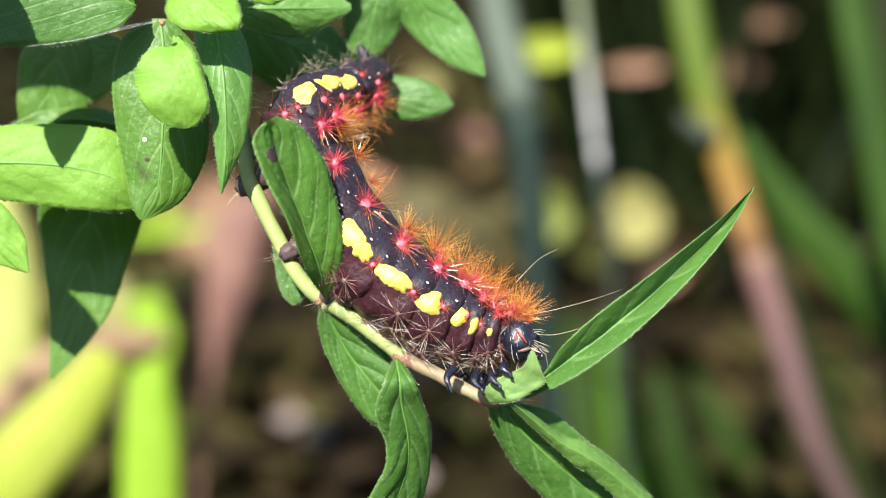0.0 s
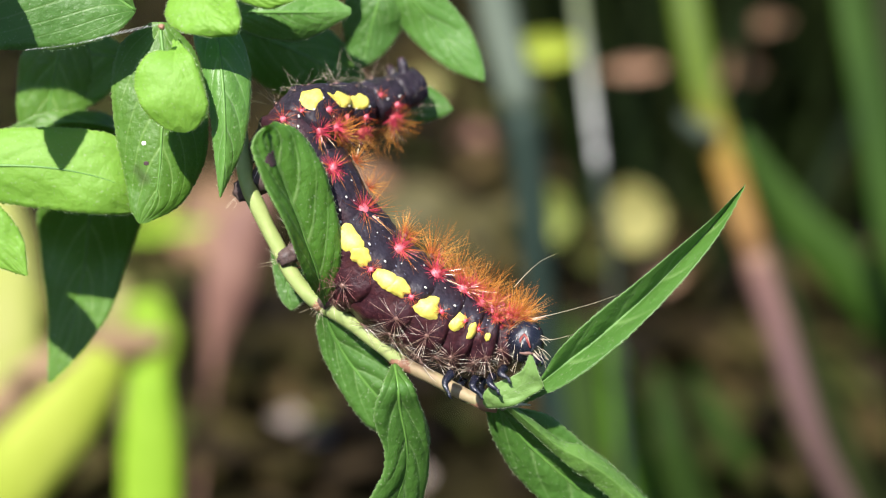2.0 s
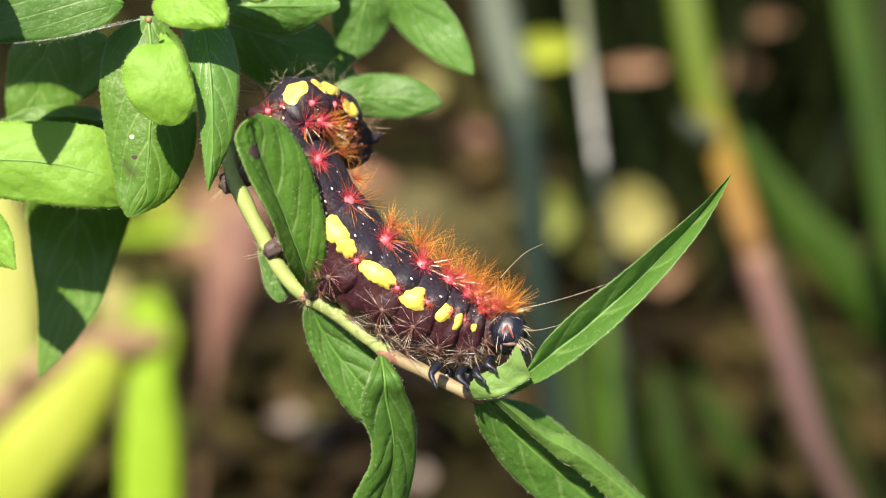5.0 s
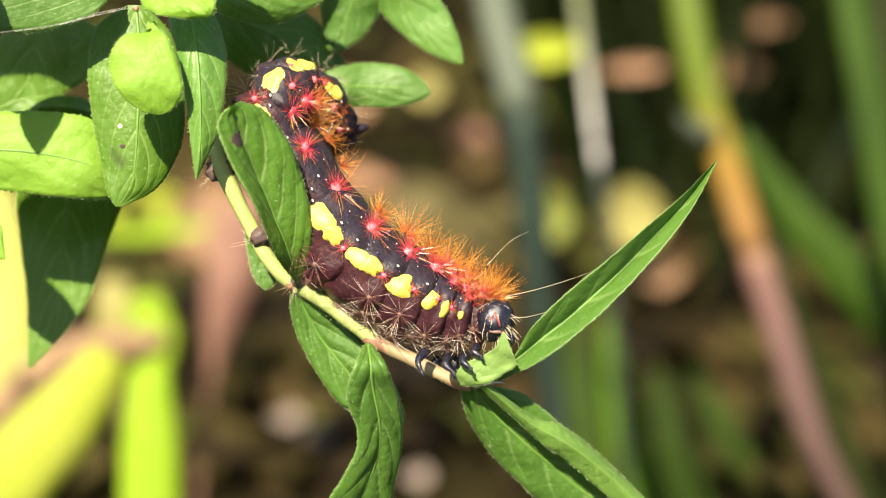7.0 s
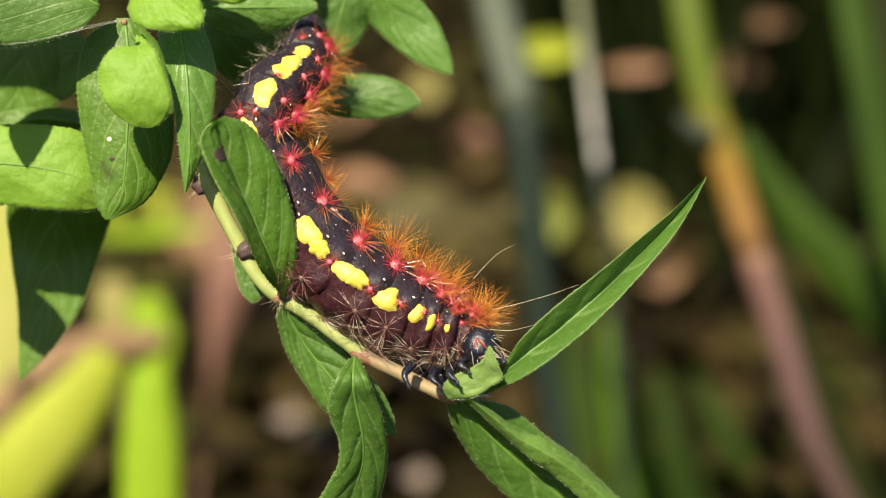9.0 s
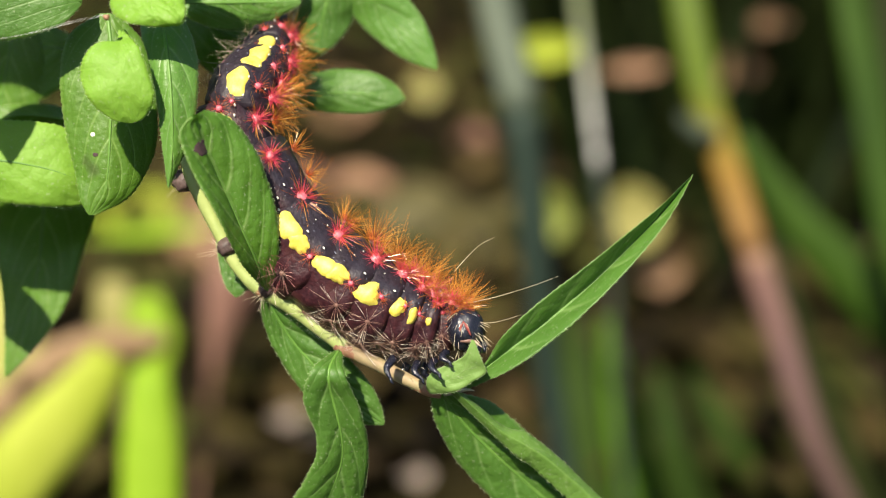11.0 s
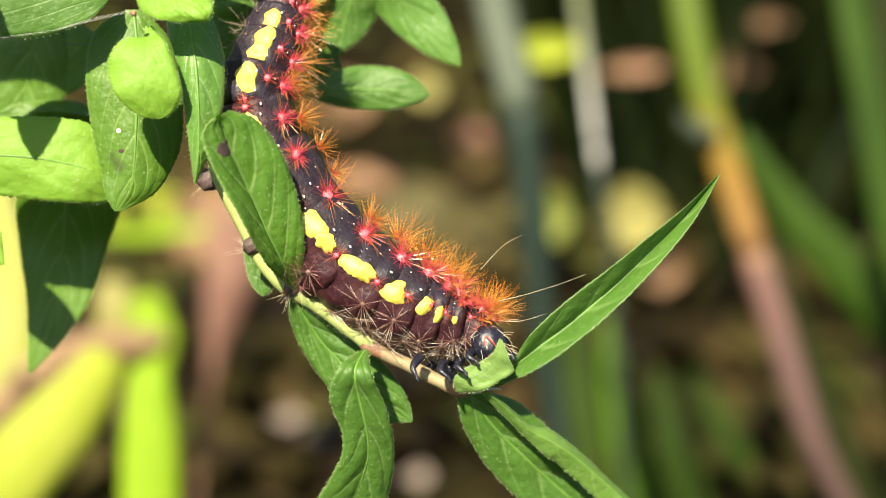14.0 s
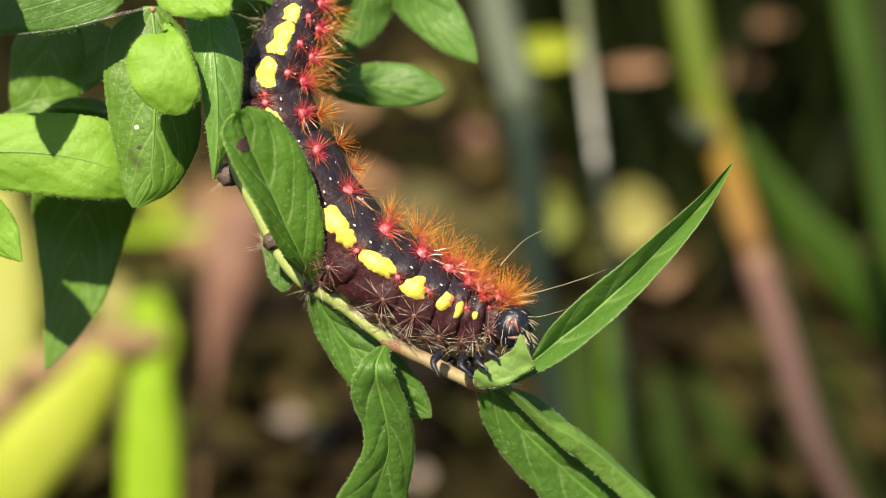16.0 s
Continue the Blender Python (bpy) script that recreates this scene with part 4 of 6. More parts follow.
def build_shoot():
    root = tagged(new("smartweed_shoot"), "leafy green smartweed shoot with broad pointed leaves", "plant")
    root.matrix_basis = BRANCH
    v, f = tube([(-22.87, 6.0, 21.01), (-24.05, 8.0, 26.84), (-26.23, 10.0, 34.20), (-33.51, 14.0, 42.77), (-48.43, 20.0, 47.11), (-71.00, 25.0, 31.90), (-81.40, 30.0, -21.74), (-83.82, 30.0, -130.76), (-84.42, 30.0, -257.94), (-84.42, 30.0, -354.84)], (0.7, 0.8, 0.9, 1.0, 1.2, 1.4, 1.6, 2.0, 2.0), 12, 120, 0.1)
    link_mesh("stem", scaled(v), f, M_STEM, root)
    G_, L_, Y_ = M_LEAF_GREY, M_LEAF_UPPER, M_LEAF_LIME
    leaf_part("leaf", [(-29.30, -4.0, 22.73), (-31.14, -6.0, 28.04), (-36.79, -7.0, 31.76), (-42.37, -8.0, 30.10), (-47.22, -8.0, 24.53)], [(-29.25, -4.0, 22.54), (-32.82, -5.0, 24.52), (-37.52, -6.0, 25.34), (-42.16, -7.0, 25.18), (-47.22, -8.0, 24.29)],
              [(-29.25, -4.0, 22.34), (-30.84, -5.0, 20.51), (-34.55, -5.0, 19.23), (-38.50, -6.0, 18.86), (-42.65, -7.0, 19.37), (-47.22, -8.0, 24.04)], M_LEAF, root, "grey-green leaf with a silk thread on it", seed=11, hairs=90, pucker=0.14)
    # stands out of view; added for the pointed shadow on the bright leaf
    leaf_part("leaf", [(-42.01, -13.0, 27.71), (-42.97, -13.4, 25.53), (-43.43, -13.6, 22.93), (-42.81, -13.8, 20.94), (-41.58, -14.0, 18.86)], [(-41.63, -13.0, 27.71), (-41.41, -13.8, 25.23), (-41.44, -14.0, 22.86), (-41.54, -14.0, 20.91), (-41.58, -14.0, 18.86)], [(-41.26, -13.0, 27.71), (-40.17, -13.4, 25.53), (-39.69, -13.6, 22.93), (-40.29, -13.8, 20.94), (-41.54, -14.0, 18.86)], G_, root, "unseen small leaf higher on the shoot, added to cast a shadow", seed=28, hairs=90, rib=False)
    leaf_part("leaf", [(-23.77, -6.0, 26.08), (-25.67, -7.0, 23.47), (-25.89, -8.0, 21.38), (-24.03, -9.0, 20.08), (-21.86, -9.0, 19.65), (-20.03, -9.0, 19.70)], [(-23.18, -6.0, 26.08), (-22.88, -8.0, 23.56), (-22.25, -9.0, 21.72), (-21.20, -9.6, 20.58), (-20.34, -9.6, 19.91), (-19.94, -9.0, 19.70)],
              [(-22.54, -6.0, 26.08), (-20.69, -7.0, 23.96), (-19.78, -8.0, 22.10), (-19.50, -9.0, 20.85), (-19.65, -9.0, 20.08), (-19.94, -9.0, 19.70)], Y_, root, "bright young leaf with a rounded tip", seed=12, hairs=90, rib=False)
    leaf_part("leaf", [(-25.59, -6.0, 19.79), (-25.73, -6.6, 18.83), (-27.06, -7.4, 18.59), (-28.16, -8.0, 17.50), (-28.60, -8.0, 15.66), (-27.73, -8.0, 13.38), (-26.17, -7.5, 12.01), (-24.79, -7.0, 11.61)], [(-25.39, -6.0, 19.60), (-25.31, -7.4, 18.06), (-25.27, -8.2, 16.51), (-25.14, -8.4, 14.79), (-25.01, -8.0, 13.38), (-24.80, -7.5, 12.21), (-24.64, -7.0, 11.61)],
              [(-25.19, -6.0, 19.79), (-24.66, -6.6, 19.03), (-23.75, -7.4, 17.96), (-22.70, -7.6, 15.21), (-22.45, -7.6, 13.66), (-23.32, -7.0, 12.15), (-24.49, -7.0, 11.61)], Y_, root, "small rounded yellow-green leaf", seed=13, hairs=90, arch=0.06, pucker=0.05, rib=False)
    leaf_part("leaf", [(-24.23, -3.0, 21.08), (-23.93, -4.0, 19.45), (-23.19, -4.6, 17.15), (-22.54, -5.0, 13.89), (-22.14, -5.0, 10.18), (-21.85, -5.0, 7.96), (-21.60, -5.0, 6.03)], [(-22.33, -3.0, 21.08), (-21.81, -4.6, 18.88), (-21.40, -5.4, 16.32), (-21.15, -5.8, 13.33), (-21.12, -5.6, 10.14), (-21.30, -5.4, 7.94), (-21.60, -5.0, 6.03)],
              [(-20.53, -3.0, 21.08), (-19.75, -3.6, 19.50), (-19.15, -4.0, 17.21), (-19.15, -4.4, 13.94), (-19.72, -4.6, 10.46), (-20.69, -4.8, 8.07), (-21.60, -5.0, 6.03)], G_, root, "narrow grey-green leaf hanging point down", seed=14, hairs=90, pucker=0.14)
    leaf_part("leaf", [(-28.52, 0.0, 21.99), (-31.22, 0.0, 19.95), (-31.99, 0.0, 16.63), (-31.68, 0.0, 12.30), (-30.82, 0.0, 7.96), (-30.31, 0.0, 5.41), (-29.54, 0.0, 3.83)], [(-27.76, 0.0, 21.99), (-27.35, -0.6, 18.86), (-27.23, -1.0, 15.26), (-27.38, -1.0, 11.71), (-27.62, -0.8, 8.17), (-28.09, -0.4, 5.90), (-29.39, 0.0, 3.83)],
              [(-26.94, 0.0, 21.99), (-24.82, 0.8, 19.54), (-23.78, 1.4, 16.01), (-23.57, 1.4, 12.40), (-23.98, 1.4, 9.21), (-25.95, 0.8, 5.59), (-29.03, 0.0, 3.83)], L_, root, "broad green leaf hanging point down with pale specks", seed=15, hairs=90, pucker=0.14,
              marks=((0.6, -0.4, 0.011, 0.055, M_WHITE, "bird_lime", "small white speck"), (0.69, -0.36, 0.012, 0.07, M_BLOTCH, "brown_blotch", "small dead spot"), (0.42, -0.15, 0.006, 0.03, M_WHITE, "bird_lime", "small white speck")))
    leaf_part("leaf", [(-51.66, 3.0, 8.11), (-46.99, 3.0, 11.23), (-42.83, 3.0, 12.42), (-38.67, 3.0, 12.63), (-34.77, 3.0, 12.42), (-32.11, 4.0, 11.45), (-29.99, 5.0, 6.26)], [(-51.66, 3.0, 7.85), (-46.70, 2.0, 8.83), (-42.57, 2.0, 9.09), (-38.43, 2.0, 8.94), (-34.64, 2.4, 8.34), (-31.91, 3.0, 7.43), (-29.99, 5.0, 5.73)],
              [(-51.66, 3.0, 7.59), (-46.99, 3.0, 6.39), (-42.83, 3.0, 5.77), (-38.67, 3.0, 5.25), (-34.77, 3.0, 4.83), (-31.85, 4.0, 4.76), (-29.99, 5.0, 5.21)], Y_, root, "broad bright green leaf spread sideways", seed=16, hairs=90, pucker=0.14)
    leaf_part("leaf", [(-39.93, 13.0, 7.78), (-42.07, 15.0, 5.09), (-42.20, 17.0, 1.18), (-41.65, 17.0, -3.33), (-41.42, 17.0, -7.84), (-41.42, 17.0, -11.90)], [(-35.53, 13.0, 7.78), (-36.73, 14.0, 5.06), (-37.58, 16.0, 0.62), (-38.59, 17.0, -3.90), (-39.83, 17.0, -8.41), (-41.35, 17.0, -11.90)],
              [(-30.00, 13.0, 7.78), (-31.92, 15.0, 3.96), (-33.53, 17.0, 0.62), (-35.33, 17.0, -4.74), (-38.14, 17.0, -8.74), (-41.25, 17.0, -11.90)], L_, root, "dark green leaf hanging lower and farther back", seed=17, hairs=90, pucker=0.14)
    leaf_part("leaf", [(-49.28, 2.0, 7.28), (-47.73, 2.0, 5.22), (-45.66, 2.0, 2.12), (-43.08, 2.0, 0.05), (-40.19, 2.0, -0.98)], [(-48.25, 2.0, 7.80), (-46.01, 1.4, 5.71), (-43.95, 1.4, 3.40), (-41.94, 1.6, 1.08), (-40.19, 2.0, -0.98)],
              [(-47.21, 2.0, 8.32), (-44.63, 2.0, 7.03), (-42.05, 2.0, 4.70), (-40.50, 2.0, 2.12), (-40.09, 2.0, -0.98)], Y_, root, "bright green leaf at the shoot's side", seed=18, hairs=90, rib=False)
    leaf_part("leaf", [(-39.93, 13.0, 23.22), (-42.97, 13.0, 21.01), (-43.94, 14.0, 17.26), (-43.73, 15.0, 11.77), (-43.11, 17.0, 6.84)], [(-39.11, 13.0, 23.22), (-39.82, 13.0, 19.92), (-40.71, 14.0, 16.15), (-41.52, 15.0, 11.77), (-43.00, 17.0, 6.84)], [(-38.00, 13.0, 23.22), (-36.52, 13.0, 19.92), (-36.95, 14.0, 16.15), (-39.28, 15.0, 11.21), (-42.89, 17.0, 6.84)], L_, root, "shaded green leaf deep in the shoot", seed=19, hairs=90, pucker=0.14)
    leaf_part("leaf", [(-32.77, 13.0, 21.01), (-37.39, 14.0, 23.35), (-40.39, 15.0, 22.94), (-42.87, 16.0, 20.82)], [(-32.77, 13.0, 20.18), (-36.07, 13.0, 20.46), (-39.05, 14.0, 20.03), (-42.87, 16.0, 20.26)], [(-32.77, 13.0, 19.36), (-35.73, 14.0, 16.15), (-39.28, 15.0, 15.67), (-42.87, 16.0, 19.58)], L_, root, "shaded green leaf deep in the shoot", seed=20, hairs=90, pucker=0.14)
    leaf_part("leaf", [(-33.32, 16.0, 12.97), (-35.16, 14.0, 14.69), (-38.28, 13.0, 14.95), (-41.35, 12.0, 14.43), (-44.63, 12.0, 12.94)], [(-33.32, 16.0, 12.67), (-34.96, 13.0, 13.51), (-38.06, 12.0, 13.87), (-41.35, 12.0, 13.50), (-44.63, 12.0, 12.67)], [(-33.32, 16.0, 12.29), (-35.16, 14.0, 12.54), (-38.28, 13.0, 13.02), (-41.35, 12.0, 12.56), (-44.63, 12.0, 12.40)], L_, root, "curved dark green leaf edge-on", seed=21, hairs=90, pucker=0.14)
    leaf_part("leaf", [(-22.31, 5.0, 24.25), (-20.73, 5.0, 25.83), (-17.68, 6.0, 26.52), (-14.59, 7.0, 26.14), (-10.86, 7.0, 24.28)], [(-22.31, 5.0, 23.62), (-19.63, 4.6, 23.57), (-17.05, 5.0, 23.62), (-13.97, 6.0, 23.77), (-10.86, 7.0, 24.01)], [(-22.31, 5.0, 23.20), (-20.73, 5.0, 22.04), (-18.21, 6.0, 21.33), (-15.12, 7.0, 21.41), (-10.86, 7.0, 23.75)], G_, root, "grey-green leaf lying level", seed=22, hairs=90, pucker=0.14)
    leaf_part("leaf", [(-23.09, 15.0, 24.60), (-19.20, 15.0, 25.16), (-14.81, 16.0, 24.19), (-11.52, 17.0, 21.50), (-9.54, 17.0, 17.54)], [(-23.38, 15.0, 23.49), (-19.63, 14.0, 22.25), (-15.84, 15.0, 20.70), (-12.57, 16.0, 18.86), (-9.54, 17.0, 17.27)], [(-23.66, 15.0, 22.37), (-21.42, 15.0, 19.02), (-18.17, 16.0, 16.89), (-13.77, 17.0, 16.14), (-9.54, 17.0, 16.99)], L_, root, "dark green leaf behind the animal", seed=23, hairs=90, pucker=0.14)
    leaf_part("leaf", [(-10.20, 14.0, 28.90), (-11.87, 14.0, 25.57), (-11.83, 15.0, 22.37), (-11.27, 15.0, 20.59), (-10.44, 15.0, 19.30)], [(-7.43, 14.0, 28.90), (-8.40, 13.4, 26.04), (-9.20, 14.0, 23.35), (-9.80, 14.6, 21.21), (-10.44, 15.0, 19.30)], [(-4.39, 14.0, 28.90), (-5.11, 14.0, 25.57), (-6.47, 15.0, 23.15), (-8.03, 15.0, 21.03), (-10.38, 15.0, 19.30)], M_LEAF, root, "green leaf with its point down", seed=24, hairs=90, pucker=0.14)
    leaf_part("leaf", [(-10.15, 13.0, 28.74), (-7.99, 14.0, 25.85), (-5.24, 15.0, 22.48), (-2.17, 15.0, 19.92), (0.34, 15.0, 18.69), (1.89, 15.0, 18.24)], [(-7.94, 13.0, 29.28), (-5.20, 13.4, 26.04), (-3.01, 14.4, 23.41), (-0.78, 14.6, 21.09), (0.90, 14.8, 19.28), (1.89, 15.0, 18.24)],
              [(-5.19, 13.0, 29.28), (-2.16, 14.0, 26.41), (0.00, 15.0, 24.05), (1.22, 15.0, 21.53), (1.78, 15.0, 19.58), (1.89, 15.0, 18.24)], G_, root, "pointed grey-green leaf reaching over", seed=25, hairs=90, pucker=0.14)
    leaf_part("leaf", [(-13.46, 13.0, 16.06), (-10.70, 13.0, 17.48), (-7.71, 14.0, 18.20), (-4.66, 14.0, 17.92), (-2.55, 14.0, 16.92), (-1.16, 14.0, 15.37)], [(-13.46, 13.0, 15.78), (-10.67, 12.6, 15.79), (-7.69, 13.4, 15.86), (-4.65, 13.6, 15.77), (-2.55, 13.8, 15.57), (-1.16, 14.0, 15.37)],
              [(-13.46, 13.0, 15.50), (-10.70, 13.0, 14.40), (-7.71, 14.0, 14.03), (-4.66, 14.0, 14.09), (-2.43, 14.0, 14.64), (-1.16, 14.0, 15.37)], M_LEAF, root, "small green leaf pointing sideways", seed=26, hairs=90, pucker=0.14)
    leaf_part("leaf", [(-22.65, 0.0, 25.56), (-21.38, 0.0, 24.54), (-19.59, 0.0, 23.72), (-17.81, 0.0, 23.32), (-15.71, 0.0, 24.03)], [(-22.40, 0.0, 26.07), (-20.82, -0.4, 25.24), (-19.29, -0.4, 24.68), (-17.51, -0.4, 24.28), (-15.71, 0.0, 24.13)], [(-22.14, 0.0, 26.58), (-20.61, 0.0, 26.17), (-19.08, 0.0, 25.97), (-17.30, 0.0, 25.56), (-15.71, 0.0, 24.23)], Y_, root, "small young leaf", seed=27, hairs=90, rib=False)
    # out of view: added so that its shadow darkens the deep leaves
    leaf_part("leaf", [(-30.0, 4.0, 36.0), (-34.0, -4.0, 41.0), (-42.0, -9.0, 42.0), (-49.0, -12.0, 39.0), (-54.0, -13.0, 35.0)], [(-29.5, 4.0, 35.4), (-35.0, -5.0, 36.6), (-42.0, -10.0, 36.6), (-48.5, -12.5, 36.2), (-54.0, -13.0, 34.6)],
              [(-29.0, 4.0, 34.2), (-34.0, -5.0, 31.8), (-41.0, -10.0, 31.0), (-47.0, -12.0, 33.6), (-54.0, -13.0, 34.0)], L_, root, "unseen broad green leaf higher on the shoot, added for its shade", seed=31, hairs=60, pucker=0.14)
    # another unseen leaf, set to shade the leaf behind the animal
    leaf_part("leaf", [(-29.0, 8.0, 35.0), (-27.0, 4.0, 39.0), (-22.0, 1.0, 40.0), (-17.5, 0.0, 37.5), (-14.0, 0.0, 34.5)], [(-29.0, 8.0, 34.0), (-27.0, 3.5, 33.5), (-21.8, 1.0, 33.5), (-17.5, 0.0, 34.0), (-14.0, 0.0, 34.0)],
              [(-29.0, 7.0, 31.0), (-27.0, 3.0, 27.5), (-22.0, 0.5, 26.3), (-17.5, 0.0, 30.0), (-14.0, 0.0, 33.0)], L_, root, "unseen broad green leaf higher on the shoot, added for its shade", seed=32, hairs=60, pucker=0.14)
    for pts in (((-37.76, -9.0, 18.44), (-33.42, -9.0, 19.02), (-29.09, -9.0, 20.18), (-25.96, -9.0, 20.76)), ((-32.92, -8.0, 19.24), (-30.25, -8.0, 19.92), (-26.86, -8.0, 20.70))):
        v, f = tube(pts, (0.01, 0.013, 0.009), 5, 24)
        link_mesh("silk_thread", scaled(v), f, M_SILK, root, "fine spider silk")
    v, f = spot_mesh(0.3, 0.26, 0.3, 8.0)
    ob = link_mesh("bud", scaled(v), f, M_NODE, root, "tiny pinkish bud")
    ob.matrix_basis = pose(*[c * MM for c in (-26.15, -9.0, 20.47)], 90)
    return root


# ---- the caterpillar ----
def frame_at(c, axis, turn=0.0):
    """A segment's pose in millimetres of the branch: x towards the tail, z to the back, y to the viewer."""
    x = Vector(axis).normalized()
    y = Vector((0, -1, 0))
    y = (y - x * y.dot(x)).normalized()
    z = x.cross(y)
    m = Matrix((x, y, z)).transposed().to_4x4()
    return Matrix.Translation(Vector(c) * MM) @ m @ pose(0, 0, 0, turn)


def segment_surface(s, a, r, h):
    """Point on a segment: s from -1 to 1 along it, a the angle from the near flank (0) to the back (90)."""
    rho = r * (1 - 0.06 * abs(s) ** 3.0) * (1 if abs(s) < 0.999 else 0.9)
    rho *= 1 + 0.035 * math.sin(a * 7 + s * 2)
    return Vector((s * h, math.cos(a) * rho, math.sin(a) * rho * 0.97))


def body_segment(r, h, parent, name="body_segment", label="", seed=0, skin=None):
    verts, faces = [], []
    rings, sides = 16, 36
    for i in range(rings + 1):
        s = -1 + 2 * i / rings
        for j in range(sides):
            a = 2 * math.pi * j / sides
            p = segment_surface(s, a, r, h)
            d = Vector((0, p.y, p.z)).normalized()
            fold = 0.015 * r * math.sin(s * 7.5) + 0.035 * r * noise.noise((p.x * 0.9 + seed * 5, p.y * 0.8, p.z * 0.8)) + 0.02 * r * noise.noise((p.x * 3 + seed, p.y * 2.4, p.z * 2.4))
            verts.append(p + d * fold)
    for i in range(rings):
        for j in range(sides):
            k = (j + 1) % sides
            faces.append((i * sides + j, i * sides + k, (i + 1) * sides + k, (i + 1) * sides + j))
    for ring, sx in ((0, -1), (rings, 1)):
        verts.append(Vector((sx * h * 1.12, 0, 0)))
        for j in range(sides):
            k = (j + 1) % sides
            t = (ring * sides + j, ring * sides + k, len(verts) - 1)
            faces.append(t if sx > 0 else t[::-1])
    return link_mesh(name, scaled(verts), faces, skin or M_SKIN, parent, label)


def surface_pose(s, deg, r, h, lift=0.0):
    """A pose on the skin, in millimetres: z straight out, x along the body."""
    a = radians(deg)
    p = segment_surface(s, a, r, h)
    out = Vector((0, math.cos(a), math.sin(a)))
    x = Vector((1, 0, 0))
    y = out.cross(x)
    m = Matrix((x, y, out)).transposed().to_4x4()
    return Matrix.Translation((p + out * lift) * MM) @ m


def patch(parent, s, deg, r, h, ds, dd, seed, name="yellow_patch", material=None, thick=0.12, rough=1.0):
    """An irregular raised patch that follows the skin, ds along the body and dd degrees around it."""
    steps, rings = 30, 5
    verts, faces = [], []

    def at(q, k):
        a = 2 * math.pi * k / steps
        ca, sa = math.cos(a), math.sin(a)
        wob = 1 + rough * 0.65 * noise.noise((ca * 1.5 + seed * 3.3, sa * 1.5, seed)) + 0.3 * rough * noise.noise((ca * 3.5 + seed, sa * 3.5, seed * 2))
        ss, aa = s + ds * ca * q * wob, radians(deg + dd * sa * q * wob)
        ss = max(-0.97, min(0.97, ss))
        p = segment_surface(ss, aa, r, h)
        d = Vector((0, p.y, p.z)).normalized()
        fold = 0.02 * r * math.sin(ss * 7.5) + 0.04 * r
        return p + d * (fold + thick * (1 - q ** 5) - 0.12 * q ** 5)

    verts.append(at(0, 0))
    for i in range(1, rings + 1):
        for k in range(steps):
            verts.append(at(i / rings, k))
    for k in range(steps):
        faces.append((0, 1 + k, 1 + (k + 1) % steps))
    for i in range(rings - 1):
        for k in range(steps):
            a, b = 1 + i * steps + k, 1 + i * steps + (k + 1) % steps
            faces.append((a, a + steps, b + steps, b))
    return link_mesh(name, scaled(verts), faces, material or M_YELLOW, parent)


def bristles(count, lo, hi, spread, width, r, lean=(0, 0, 0), flat=0.0, base_share=0.33):
    """Fine tapered hairs that fan out from the origin about +z; each hair is its own island. The third list says
    which faces belong to the hair's lower share (1) and which to its tip (0)."""
    verts, faces, lower = [], [], []
    for k in range(count):
        a = r.uniform(0, 6.283)
        t = radians(spread) * (flat + (1 - flat) * math.sqrt(r.random()))
        d = (Vector((math.sin(t) * math.cos(a), math.sin(t) * math.sin(a), math.cos(t))) + Vector(lean)).normalized()
        ln = r.uniform(lo, hi) * (1 - 0.25 * t)
        side = d.orthogonal().normalized()
        up = d.cross(side)
        bow = (side * r.uniform(-1, 1) + up * r.uniform(-1, 1)) * ln * 0.07
        root = d * 0.1
        base = len(verts)
        for q, w in ((0.0, 1.0), (base_share, 0.85), (0.75, 0.55), (1.0, 0.1)):
            c = root + d * ln * q + bow * (4 * q * (1 - q))
            for j in range(3):
                b = 2.0944 * j
                verts.append(c + (side * math.cos(b) + up * math.sin(b)) * width * w)
        for i in range(3):
            for j in range(3):
                x, y = base + 3 * i + j, base + 3 * i + (j + 1) % 3
                faces.append((x, y, y + 3, x + 3))
                lower.append(1 if i == 0 else 0)
        faces.append((base + 9, base + 10, base + 11))
        lower.append(0)
    return verts, faces, lower


